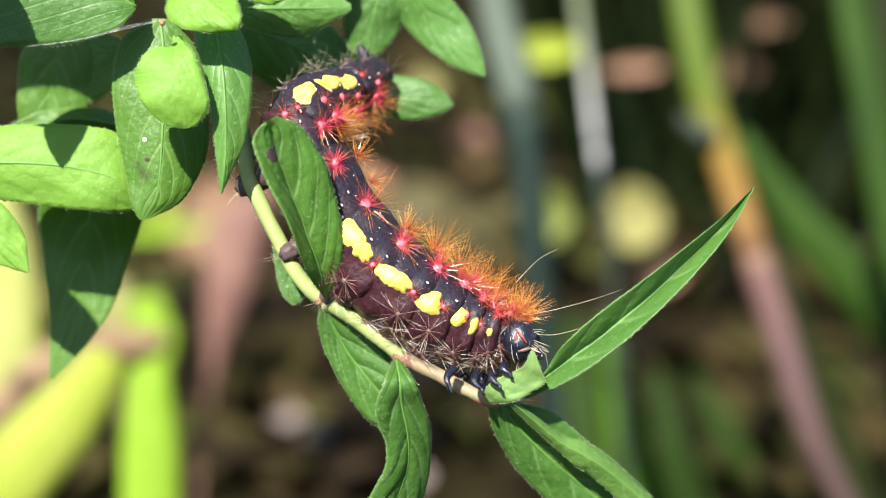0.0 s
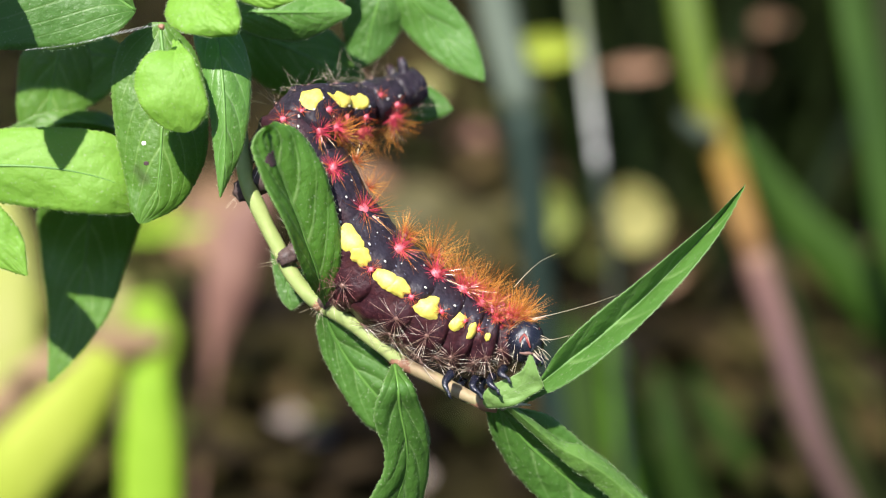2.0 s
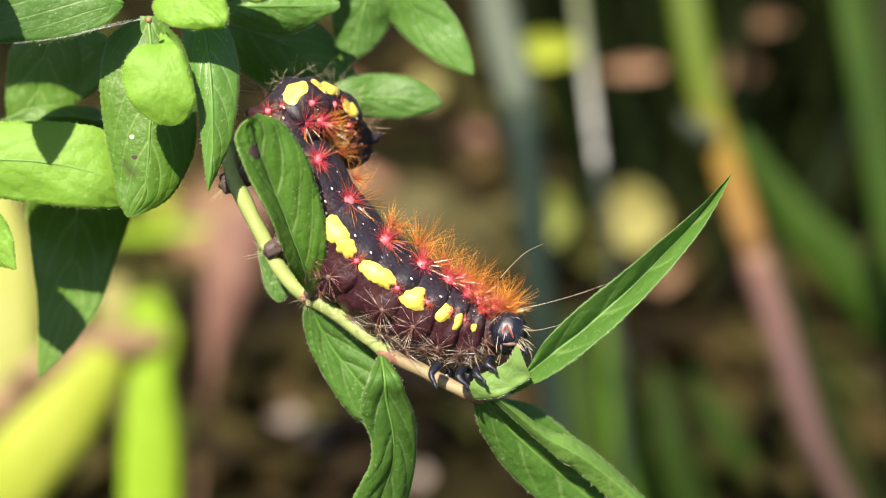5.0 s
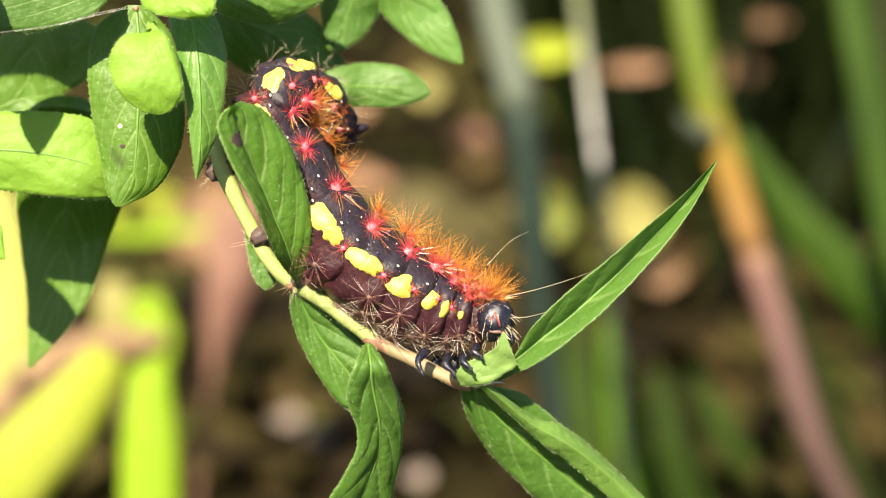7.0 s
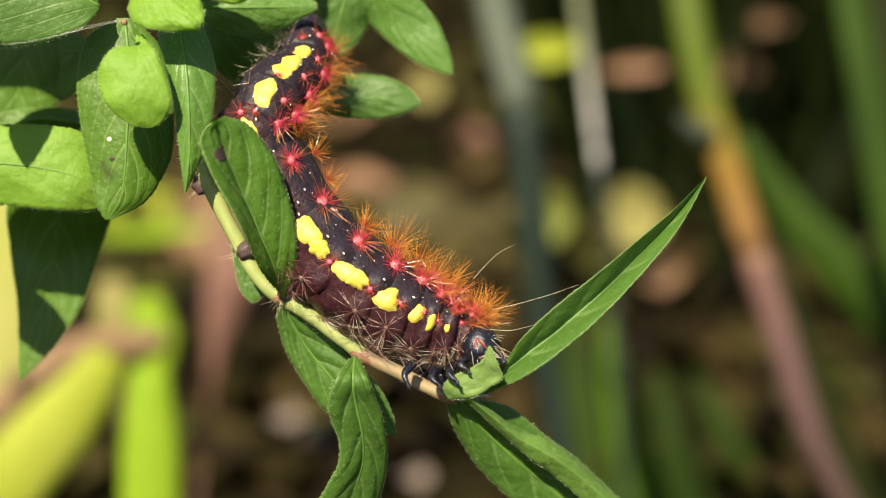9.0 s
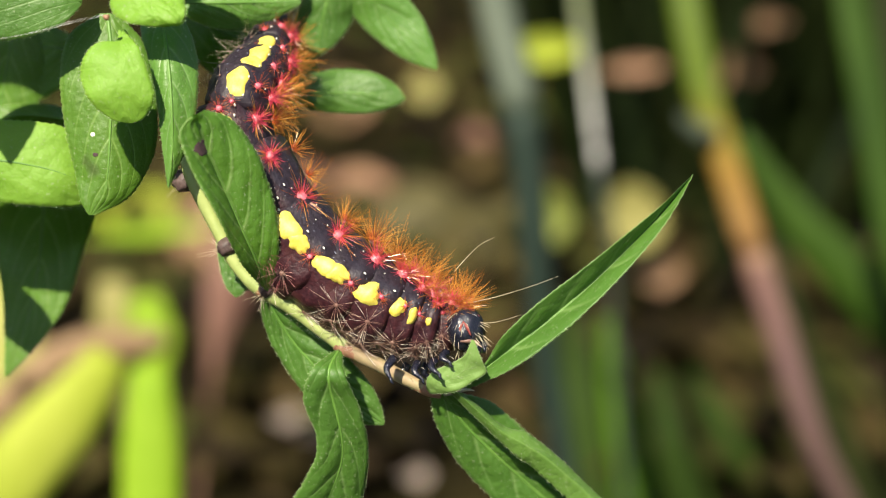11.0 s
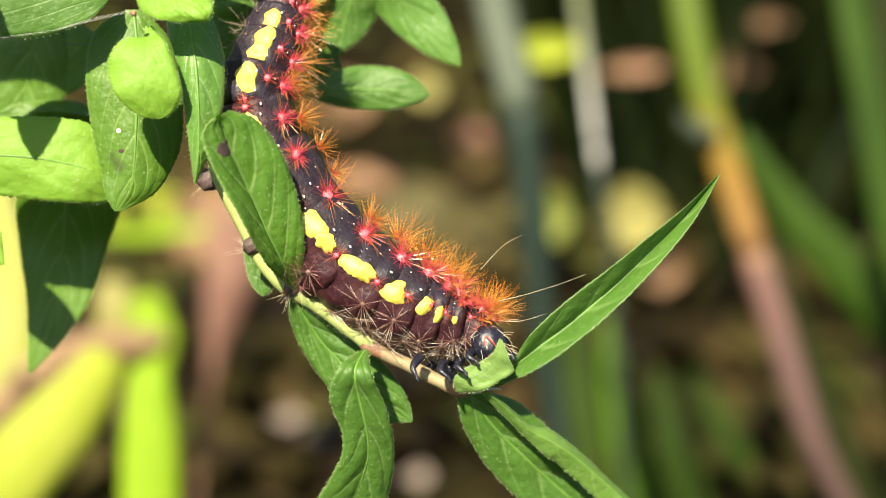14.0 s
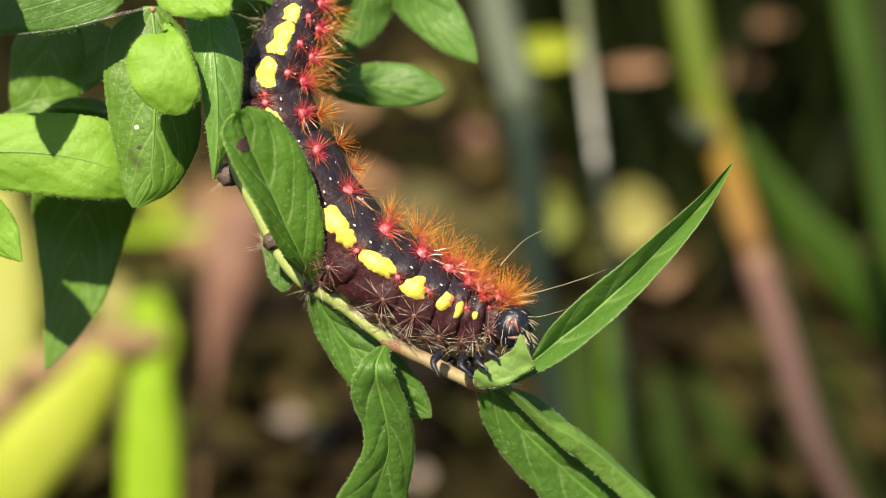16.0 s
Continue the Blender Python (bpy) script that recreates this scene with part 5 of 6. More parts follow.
def tuft(parent, s, deg, r, h, kind, rand, size=1.0, lean=(0, 0, 0)):
    """A wart with its fan of stiff hairs, on the skin; the hairs change colour from root to tip."""
    m = surface_pose(s, deg, r, h, 0.04 * r)
    w = {"orange": 0.46, "crimson": 0.4, "ginger": 0.3, "rust": 0.26, "star": 0.2, "maroon": 0.22, "fine": 0.13, "collar": 0.2}[kind] * size
    v, f = spot_mesh(w, w, w * 0.8, rand.random() * 9, 0.3, 12, 4)
    wart = link_mesh("wart", scaled(v), f, M_WART if kind in ("orange", "crimson", "rust") else M_WART_BROWN, parent)
    wart.matrix_basis = m
    fans = {"orange": ((36, 2.0, 4.9, 74, 0.021, 0.05, M_ORANGE_BRISTLE, M_RUST_BRISTLE), (100, 0.9, 2.35, 96, 0.023, 0.1, M_RED_BRISTLE, M_RED_BRISTLE)),
            "crimson": ((30, 1.6, 3.4, 82, 0.019, 0.05, M_ORANGE_BRISTLE, M_RED_BRISTLE), (96, 0.8, 2.15, 97, 0.024, 0.1, M_RED_BRISTLE, M_RED_BRISTLE)),
            "ginger": ((46, 2.2, 5.0, 78, 0.021, 0.05, M_ORANGE_BRISTLE, M_RUST_BRISTLE),),
            "rust": ((30, 0.8, 2.1, 92, 0.018, 0.3, M_RUST_BRISTLE, M_RED_BRISTLE),),
            "collar": ((32, 1.8, 4.0, 66, 0.02, 0.05, M_ORANGE_BRISTLE, M_RUST_BRISTLE),),
            "star": ((24, 2.1, 4.2, 92, 0.018, 0.42, M_BROWN_BRISTLE, M_WART_BROWN),),
            "maroon": ((50, 1.2, 3.0, 95, 0.017, 0.3, M_MAROON_BRISTLE, M_DARK_BRISTLE),),
            "fine": ((7, 1.4, 3.8, 80, 0.011, 0.1, M_PALE_BRISTLE, M_DARK_BRISTLE),)}[kind]
    verts, faces, slots, mats = [], [], [], []
    for count, lo, hi, spread, width, flat, tip, root in fans:
        v, f, low = bristles(count, lo * size, hi * size, spread, width, rand, lean, flat)
        off, first = len(verts), len(mats)
        verts += v
        faces += [tuple(i + off for i in t) for t in f]
        slots += [first + k for k in low]
        mats += [tip, root]
    ob = link_mesh("bristle_tuft", scaled(verts), faces, mats, parent, "", slots, False)
    ob.matrix_basis = m


def white_dot(seg, s, deg, r, h, w=0.16):
    v, f = spot_mesh(w * 1.3, w * 0.8, 0.08, s * 9, 0.2, 10, 3)
    dot = link_mesh("white_spot", scaled(v), f, M_WHITE, seg)
    dot.matrix_basis = surface_pose(s, deg, r, h, 0.05 * r)


# what each front segment carries: place along it, degrees round it from the near flank, size
FRONT_MARKS = {
    "T1": dict(patches=(), warts=(("orange", -0.1, 56, 0.8), ("orange", -0.9, 60, 0.7), ("crimson", 0.55, 50, 0.7), ("orange", 0.3, 84, 0.95), ("ginger", -0.6, 96, 0.95), ("ginger", 0.2, 118, 0.9), ("rust", 0.1, 22, 0.7),
                               ("star", 0.42, -37, 0.75), ("star", -0.35, -24, 0.7), ("star", -0.5, -64, 0.5), ("rust", -0.75, 12, 0.7),
                               ("collar", -0.4, 30, 0.7), ("collar", -0.5, 52, 0.95), ("collar", -0.5, 74, 1.1), ("collar", -0.5, 96, 1.1), ("collar", -0.45, 120, 1.0), ("collar", -0.3, 62, 1.0)), dots=((0.3, 36),)),
    "T2": dict(patches=((-0.33, 4, 0.23, 7.5, 0.4),), warts=(("crimson", 0.45, 67, 0.8), ("orange", -0.25, 53, 0.85), ("orange", 0.2, 82, 0.95), ("orange", -0.5, 88, 0.9), ("ginger", 0.1, 112, 1.0), ("rust", 0.39, 13, 0.6),
                               ("star", 0.2, -41, 0.85), ("star", -0.5, -26, 0.75), ("star", 0.1, -72, 0.6), ("orange", -0.7, 36, 0.5)), dots=((-0.1, 30), (0.5, 42))),
    "T3": dict(patches=((0.45, 10, 0.74, 15, 0.5), (-0.68, 6, 0.26, 13, 0.5)), warts=(("crimson", 0.25, 66, 0.85), ("orange", -0.56, 52, 0.85), ("orange", 0.1, 80, 1.0), ("ginger", 0.1, 108, 1.0), ("ginger", -0.5, 100, 0.9), ("rust", -0.08, 14, 0.6),
                               ("star", -0.18, -40, 1.0), ("star", 0.6, -52, 0.8), ("star", 0.1, -74, 0.6)), dots=((0.3, 34), (-0.5, 36))),
    "A1": dict(patches=((0.34, 9, 0.6, 13, 0.7),), warts=(("orange", -0.54, 57, 1.09), ("ginger", 0.0, 84, 1.0), ("ginger", -0.2, 110, 1.0), ("rust", -0.24, 12, 0.75),
                               ("star", -0.25, -22, 1.0), ("star", -0.4, -64, 0.9), ("star", 0.5, -54, 0.9)), dots=((-0.62, 26), (0.1, 42), (0.6, 52))),
    "A2": dict(patches=((0.58, 6, 0.46, 11, 0.5), (0.0, 7, 0.4, 10, 0.7)), warts=(("orange", -0.63, 55, 1.18), ("ginger", -0.15, 84, 1.0), ("ginger", -0.2, 110, 1.0), ("rust", -0.48, 8, 0.9),
                               ("star", -0.54, -22, 1.1), ("star", -0.67, -48, 0.95), ("star", 0.2, -70, 0.9)), dots=((-0.64, 26), (0.0, 38), (-0.15, 50), (0.45, 32))),
    "A3": dict(patches=((0.52, 6, 0.42, 13, 0.5), (-0.01, 4, 0.3, 10, 0.6)), warts=(("orange", -0.48, 51, 1.18), ("ginger", -0.3, 84, 0.85), ("ginger", -0.2, 110, 0.8), ("rust", -0.47, 4, 0.95),
                               ("maroon", -0.35, -33, 1.2), ("maroon", 0.35, -38, 1.35), ("star", -0.5, -66, 0.9)), dots=((-0.52, 22), (0.08, 20), (0.2, 38), (-0.1, 46), (0.5, 50))),
    "A4": dict(patches=((0.2, -4, 0.55, 11, 0.9),), warts=(("orange", -0.65, 45, 1.18), ("crimson", 0.55, 32, 1.15), ("ginger", -0.2, 84, 0.62), ("ginger", 0.5, 90, 0.62), ("rust", -0.8, -6, 0.8),
                               ("star", 0.2, -30, 0.9), ("star", -0.3, -64, 0.9)), dots=((-0.65, 6), (-0.4, 12), (-0.2, 28), (-0.35, 36), (0.1, 48))),
    "A5": dict(patches=((-0.02, -8, 0.62, 14, 0.4),), warts=(("crimson", 0.2, 40, 1.15), ("ginger", 0.1, 76, 0.7), ("ginger", 0.1, 98, 0.7), ("rust", 0.76, -12, 1.15),
                               ("fine", 0.25, -42, 1.0), ("star", -0.25, -78, 0.9)), dots=((0.45, 8), (0.75, 12), (-0.6, 22))),
}


def dress_front(seg, key, r, h, i, rand):
    marks = FRONT_MARKS[key]
    for k, (s, deg, ds, dd, rough) in enumerate(marks["patches"]):
        patch(seg, s, deg, r, h, ds, dd, i * 1.7 + 2 + k * 0.6, rough=rough)
    for kind, s, deg, size in marks["warts"]:
        tuft(seg, s, deg, r, h, kind, rand, size, (-0.55, 0, 0) if kind == "collar" else (0, 0, 0))
    for s, deg in marks["dots"]:
        white_dot(seg, s, deg, r, h, 0.05 if deg > 28 else 0.11)


def dress_hind(seg, r, h, key, i, rand):
    """Yellow patches, white dots, warts and tufts of a hind segment, whose pattern is turned a little towards the belly."""
    lat = -12
    for k, (s, deg, ds, dd) in enumerate(HIND_PATCHES[key]):
        patch(seg, s, deg + lat, r, h, ds, dd, i * 1.7 + 2 + k * 0.7, rough=0.4)
    tuft(seg, -0.86, 4 + lat, r, h, "rust", rand, 0.7)
    tuft(seg, 0.1, 40 + lat, r, h, "rust", rand, 1.15)
    tuft(seg, -0.15, 70 + lat, r, h, "crimson", rand, 1.05)
    tuft(seg, 0.2, 96 + lat, r, h, "ginger", rand, 0.9)
    tuft(seg, -0.3, 124 + lat, r, h, "ginger", rand, 0.85)
    tuft(seg, 0.25, -26 + lat, r, h, "fine", rand, 0.8)
    for s, a, size in ((-0.25, -58, 1.1), (0.3, -84, 1.1), (0.5, 104, 0.9)):
        tuft(seg, s, a + lat, r, h, "fine", rand, size)
    for s, a in ((0.35, 22), (-0.5, 20), (0.1, 54)):
        white_dot(seg, s, a + lat, r, h, 0.1 if a < 30 else 0.06)


# along the segment, degrees round it, half length, half width in degrees
HIND_PATCHES = {"A6": ((0.1, 6, 0.68, 19),), "A7": ((0.3, 7, 0.62, 20), (-0.42, 5, 0.52, 18)), "A8": ((-0.1, 8, 0.64, 18),), "A9": ()}


def build_caterpillar():
    root = tagged(new("caterpillar"), "hairy dark brown caterpillar with yellow patches and orange bristle tufts, feeding", "caterpillar")
    root.matrix_basis = BRANCH
    rand = random.Random(5)
    segs = {}
    body = SPINE_FRONT
    for i, (key, c, r) in enumerate(body):
        nxt = body[i + 1][1] if i + 1 < len(body) else SPINE_NEXT
        prv = body[i - 1][1] if i else NECK_TOWARDS
        axis = Vector(nxt) - Vector(prv)
        h = 0.5 * 0.5 * axis.length * 1.3
        seg = body_segment(r, h, root, seed=i)
        seg.matrix_basis = frame_at(c, axis)
        dress_front(seg, key, r, h, i, rand)
        segs[key] = seg
    for i, (key, r, h) in enumerate(TAIL):
        seg = body_segment(r, h, root, seed=20 + i, skin=M_SKIN_HIND)
        if key != "A10":
            dress_hind(seg, r, h, key, 20 + i, rand)
        else:
            for s, a in ((0.3, 20), (0.2, 70), (0.3, 120)):
                tuft(seg, s, a, r, h, "fine", rand, 0.9)
            for sgn in (-1, 1):
                v, f = tube([(0, sgn * 0.7, -0.8), (0.3, sgn * 1.0, -2.0), (0.5, sgn * 1.1, -3.0)], (0.75, 0.5, 0.5, 0.25), 12, 14, 0.15)
                link_mesh("anal_proleg", scaled(v), f, M_SKIN_HIND, seg)
        segs[key] = seg
    # head: two shining lobes, a reddish brow, mouthparts and sparse pale hairs
    verts, faces = [], []
    rings, sides = 18, 26
    for i in range(rings + 1):
        t = math.pi * i / rings
        for j in range(sides):
            a = 2 * math.pi * j / sides
            x, y, z = math.cos(t), math.sin(t) * math.cos(a), math.sin(t) * math.sin(a)
            groove = 1 - 0.17 * math.exp(-(y / 0.14) ** 2) * (1 if z > -0.2 else 0.3)
            lump = 1 + 0.07 * noise.noise((x * 2.6, y * 2.6, z * 2.6)) + 0.04 * noise.noise((x * 6, y * 6, z * 6))
            verts.append(Vector((x * 1.7, y * 1.95 * groove, z * 2.05 * groove)) * lump)
    for i in range(rings):
        for j in range(sides):
            k = (j + 1) % sides
            faces.append((i * sides + j, i * sides + k, (i + 1) * sides + k, (i + 1) * sides + j))
    head = link_mesh("head", scaled(verts), faces, M_BLACK, root, "shining black head capsule")
    for k in (-1, 1):
        v, f = tube([(-0.6, 0.15 + 0.2 * k, 1.68), (-1.1, 0.15 + 0.4 * k, 1.22), (-1.38, 0.1 + 0.6 * k, 0.6)], (0.09, 0.1, 0.04), 6, 10)
        link_mesh("brow_mark", scaled(v), f, M_HEAD_RED, head, "dark red line on the brow")
        v, f = tube([(-0.45, 1.78, 0.72), (-0.5 + 0.3 * k, 1.86, 0.2), (-0.55 + 0.52 * k, 1.74, -0.5)], (0.05, 0.13, 0.06), 6, 12, 0.3)
        link_mesh("face_mark", scaled(v), f, M_HEAD_RED, head, "dark red line down the face")
    v, f = tube([(-1.15, 1.2, -0.98), (-0.6, 1.55, -1.02), (-0.05, 1.6, -0.98)], (0.1, 0.2, 0.1), 8, 12, 0.2)
    link_mesh("lip", scaled(v), f, M_WART_BROWN, head, "brownish lip above the jaws")
    for k in (-1, 1):
        v, f = tube([(-1.0, k * 0.7, -1.2), (-1.4, k * 0.6, -1.7), (-1.5, k * 0.3, -2.1)], (0.45, 0.4, 0.12), 8, 10)
        link_mesh("mandible", scaled(v), f, M_BLACK, head)
        v, f = tube([(-1.1, k * 1.0, -1.0), (-1.6, k * 1.2, -1.4), (-1.9, k * 1.2, -1.6)], (0.12, 0.09, 0.03), 7, 10)
        link_mesh("antenna", scaled(v), f, M_BROWN_BRISTLE, head)
    hv, hf = [], []
    for k in range(44):
        a, t = rand.uniform(-1.4, 2.4), rand.uniform(1.0, 2.9)
        d = Vector((math.cos(t), math.sin(t) * math.cos(a), -math.sin(t) * math.sin(a)))
        o = Vector((d.x * 1.5, d.y * 1.7, d.z * 1.8))
        way = (d * 0.7 + Vector((rand.uniform(-0.5, 0.1), rand.uniform(0, 0.5), rand.uniform(-1.0, -0.4)))).normalized()
        v, f = tube([o, o + way * 0.6 + d * 0.12, o + way * rand.uniform(0.8, 1.7)], (0.024, 0.02, 0.006), 4, 5)
        q = len(hv)
        hv += v
        hf += [tuple(i + q for i in t) for t in f]
    for k in range(5):
        for side in (-1, 1):
            g = radians(-35 + 22 * k)
            o = Vector((-1.25 + 0.1 * abs(k - 2), side * (1.25 + 0.1 * math.cos(g)), -0.55 + 0.5 * math.sin(g)))
            v, f = spot_mesh(0.13, 0.13, 0.1, k, 0.05, 8, 3)
            eye = link_mesh("eyelet", scaled(v), f, M_BLACK, head)
            eye.matrix_basis = Matrix.Translation(o * MM) @ o.to_track_quat("Z", "Y").to_matrix().to_4x4()
    link_mesh("head_hair", scaled(hv), hf, M_PALE_BRISTLE, head, "", None, False)
    for pts in (((3.95, -1.0, -1.47), (5.12, -1.0, -0.20), (6.25, -2.0, 0.86), (7.66, -2.0, 1.56)), ((5.59, -2.0, -4.23), (7.86, -2.0, -3.73), (10.81, -3.0, -2.85), (13.22, -3.0, -2.00)), ((5.34, -2.0, -6.00), (7.06, -3.0, -6.06), (8.56, -3.0, -5.76), (9.71, -3.0, -5.41)),
                ((5.09, -2.0, -6.50), (6.02, -4.0, -7.31), (6.52, -4.0, -7.91), (6.67, -4.0, -8.81))):
        v, f = tube(pts, (0.024, 0.021, 0.016, 0.008), 5, 20)
        link_mesh("long_hair", scaled(v), f, M_PALE_BRISTLE, root, "long single pale hair")
    # true legs, hooked and black
    for foot, hip in LEGS:
        a, b = Vector(hip), Vector(foot)
        k = a.lerp(b, 0.5) + Vector((-0.45, -0.3, 0.15))
        v, f = tube([a, k, b + Vector((0.05, 0, 0.25)), b], (0.44, 0.38, 0.25, 0.06), 10, 18)
        leg = link_mesh("leg", scaled(v), f, M_BLACK, root, "glossy black hooked leg")
        v, f = tube([b + Vector((0.05, 0, 0.3)), b + Vector((0.12, -0.1, 0)), b + Vector((0.35, -0.1, -0.22))], (0.2, 0.14, 0.02), 7, 10)
        link_mesh("claw", scaled(v), f, M_BLACK, leg)
    # fleshy wrinkled legs that clasp the stem
    for hip, foot, along, size in PROLEGS:
        a, b, along = Vector(hip), Vector(foot), Vector(along).normalized()
        out = (b - a - along * (b - a).dot(along)).normalized()
        third = along.cross(out)
        v, f = tube([a, a.lerp(b, 0.55), b], (1.35 * size, 1.1 * size, 0.9 * size), 14, 14, 0.3)
        pro = link_mesh("proleg", scaled(v), f, M_PROLEG, root, "fleshy dark leg that grips the stem")
        verts, faces, rings, sides = [], [], 14, 22
        for i in range(rings + 1):
            t = math.pi * i / rings
            for j in range(sides):
                g = 2 * math.pi * j / sides
                p = along * math.cos(t) * 1.05 + out * math.sin(t) * math.cos(g) * 1.2 + third * math.sin(t) * math.sin(g) * 1.15
                crease = 1 + 0.07 * math.sin(9 * math.cos(t) + 2.5 * noise.noise(p * 1.4)) + 0.16 * noise.noise(p * 2.3 + b)
                verts.append(b + p * size * crease)
        for i in range(rings):
            for j in range(sides):
                k = (j + 1) % sides
                faces.append((i * sides + j, i * sides + k, (i + 1) * sides + k, (i + 1) * sides + j))
        link_mesh("clasper", scaled(verts), faces, M_PROLEG, pro, "wrinkled brown foot wrapped round the stem")
        v, f, _ = bristles(20, 0.9, 2.8, 85, 0.016, rand)
        ob = link_mesh("proleg_hair", scaled(v), f, M_PALE_BRISTLE, pro, "", None, False)
        ob.matrix_basis = Matrix.Translation((b + out * 0.6) * MM) @ out.to_track_quat("Z", "Y").to_matrix().to_4x4()
    return root, segs, head


# key, centre, radius
HEAD_AT = (4.46, -1.0, -6.34)
NECK_TOWARDS = (5.6, -0.8, -7.6)
SPINE_FRONT = [("T1", (2.95, 0.4, -6.10), 2.45), ("T2", (1.01, 0.3, -6.00), 3.35), ("T3", (-0.96, 0.3, -5.24), 3.80), ("A1", (-3.47, 0.3, -4.09), 4.25),
               ("A2", (-6.59, 0.3, -1.99), 4.50), ("A3", (-9.99, 0.3, 1.12), 4.50), ("A4", (-13.01, 0.3, 6.25), 3.90), ("A5", (-15.51, 0.3, 11.40), 3.50)]
SPINE_NEXT = (-15.00, 0.0, 15.10)
TAIL = [("A6", 3.2, 2.05), ("A7", 3.05, 2.1), ("A8", 2.75, 2.0), ("A9", 2.3, 1.65), ("A10", 1.95, 1.5)]
LEGS = [((-1.90, -3.9, -11.06), (-1.61, -2.4, -9.12)), ((0.90, -3.9, -11.16), (0.50, -2.4, -9.62)), ((2.40, -3.9, -10.76), (2.02, -2.4, -9.42)), ((3.35, -3.7, -9.75), (3.05, -2.4, -8.72)),
        ((-0.62, 1.5, -11.90), (-0.41, 1.5, -9.94)), ((1.60, 1.5, -11.69), (1.34, 1.5, -9.94))]
PROLEGS = [((-11.32, -1.2, -1.06), (-12.95, -0.5, -2.75), (-1.5, 0, 1.2), 0.7), ((-14.19, 0.2, 2.59), (-16.45, -0.3, 1.12), (-1.5, 0, 2.8), 0.85), ((-17.50, 0.0, 8.84), (-20.35, 1.2, 7.2), (-1.3, 0, 2.9), 1.05),
           ((-18.17, 1.5, 12.89), (-20.49, 2.2, 10.04), (-0.8, 0, 3.0), 0.7)]

build_ground()
build_thicket()
branch, leaves = build_branch()
shoot = build_shoot()
crawler, segments, crawler_head = build_caterpillar()
build_background()


# ---- what moves ----
def sway(dx, dz, turn):
    """The branch's pose when the wind shifts it (millimetres) and turns it (degrees)."""
    return BRANCH @ pose(dx * MM, 0, dz * MM, 0, turn, 0)


SWAY_BRANCH = [
    (0.0, 2.60, -1.51, 0.38),
    (0.5, 2.64, -1.34, 0.20),
    (1.0, 2.80, -1.39, 0.44),
    (1.5, 2.33, -1.86, 0.44),
    (2.0, 2.43, -1.93, 0.33),
    (2.5, 2.49, -1.89, 0.52),
    (3.0, 2.73, -1.82, 0.76),
    (3.5, 2.27, -1.73, 0.33),
    (6.0, 1.05, -0.89, 0.02),
    (6.5, 0.82, -1.10, 0.23),
    (7.0, 0.00, -0.00, 0.00),
    (7.5, 0.43, 0.23, -0.29),
    (8.0, -0.75, -0.36, -0.38),
    (8.5, -1.74, -0.42, 0.10),
    (9.0, -1.21, -1.18, -0.12),
    (9.2, -2.10, -0.39, -0.12),
    (11.3, -2.96, -0.80, 0.00),
    (11.5, -3.67, -2.40, 0.00),
    (12.0, -2.96, -1.53, 0.00),
    (12.5, -2.30, -0.71, 0.00),
    (13.0, 0.20, -0.71, 0.00),
    (13.5, -1.07, -1.68, 0.00),
    (14.0, -0.26, -0.56, 0.00),
    (14.5, 1.53, -0.41, 0.00),
    (15.0, 0.82, 0.41, 0.00),
    (15.5, 1.43, 0.26, 0.00),
    (16.0, 1.53, -0.15, 0.00),
]
SWAY_ANIMAL = [
    (0.0, 2.60, -1.51, 0.38),
    (0.5, 2.64, -1.34, 0.20),
    (1.0, 2.80, -1.39, 0.44),
    (1.5, 2.33, -1.86, 0.44),
    (2.0, 2.43, -1.93, 0.33),
    (2.5, 2.49, -1.89, 0.52),
    (3.0, 2.73, -1.82, 0.76),
    (3.5, 2.27, -1.73, 0.33),
    (6.0, 1.05, -0.89, 0.02),
    (6.5, 0.82, -1.10, 0.23),
    (7.0, 0.00, -0.00, 0.00),
    (7.5, 0.43, 0.23, -0.29),
    (8.0, -0.75, -0.36, -0.38),
    (8.5, -1.74, -0.42, 0.10),
    (9.0, -1.21, -1.18, -0.12),
    (9.2, -2.10, -0.39, -0.12),
    (11.3, -3.33, -0.72, -1.00),
    (11.5, -4.04, -2.32, -1.00),
    (12.0, -3.32, -1.45, -1.00),
    (12.5, -2.66, -0.63, -1.00),
    (13.0, -0.16, -0.63, -1.00),
    (13.5, -1.43, -1.60, -1.00),
    (14.0, -0.62, -0.48, -1.00),
    (14.5, 1.17, -0.33, -1.00),
    (15.0, 0.45, 0.49, -1.00),
    (15.5, 1.07, 0.34, -1.00),
    (16.0, 1.17, -0.07, -1.00),
]
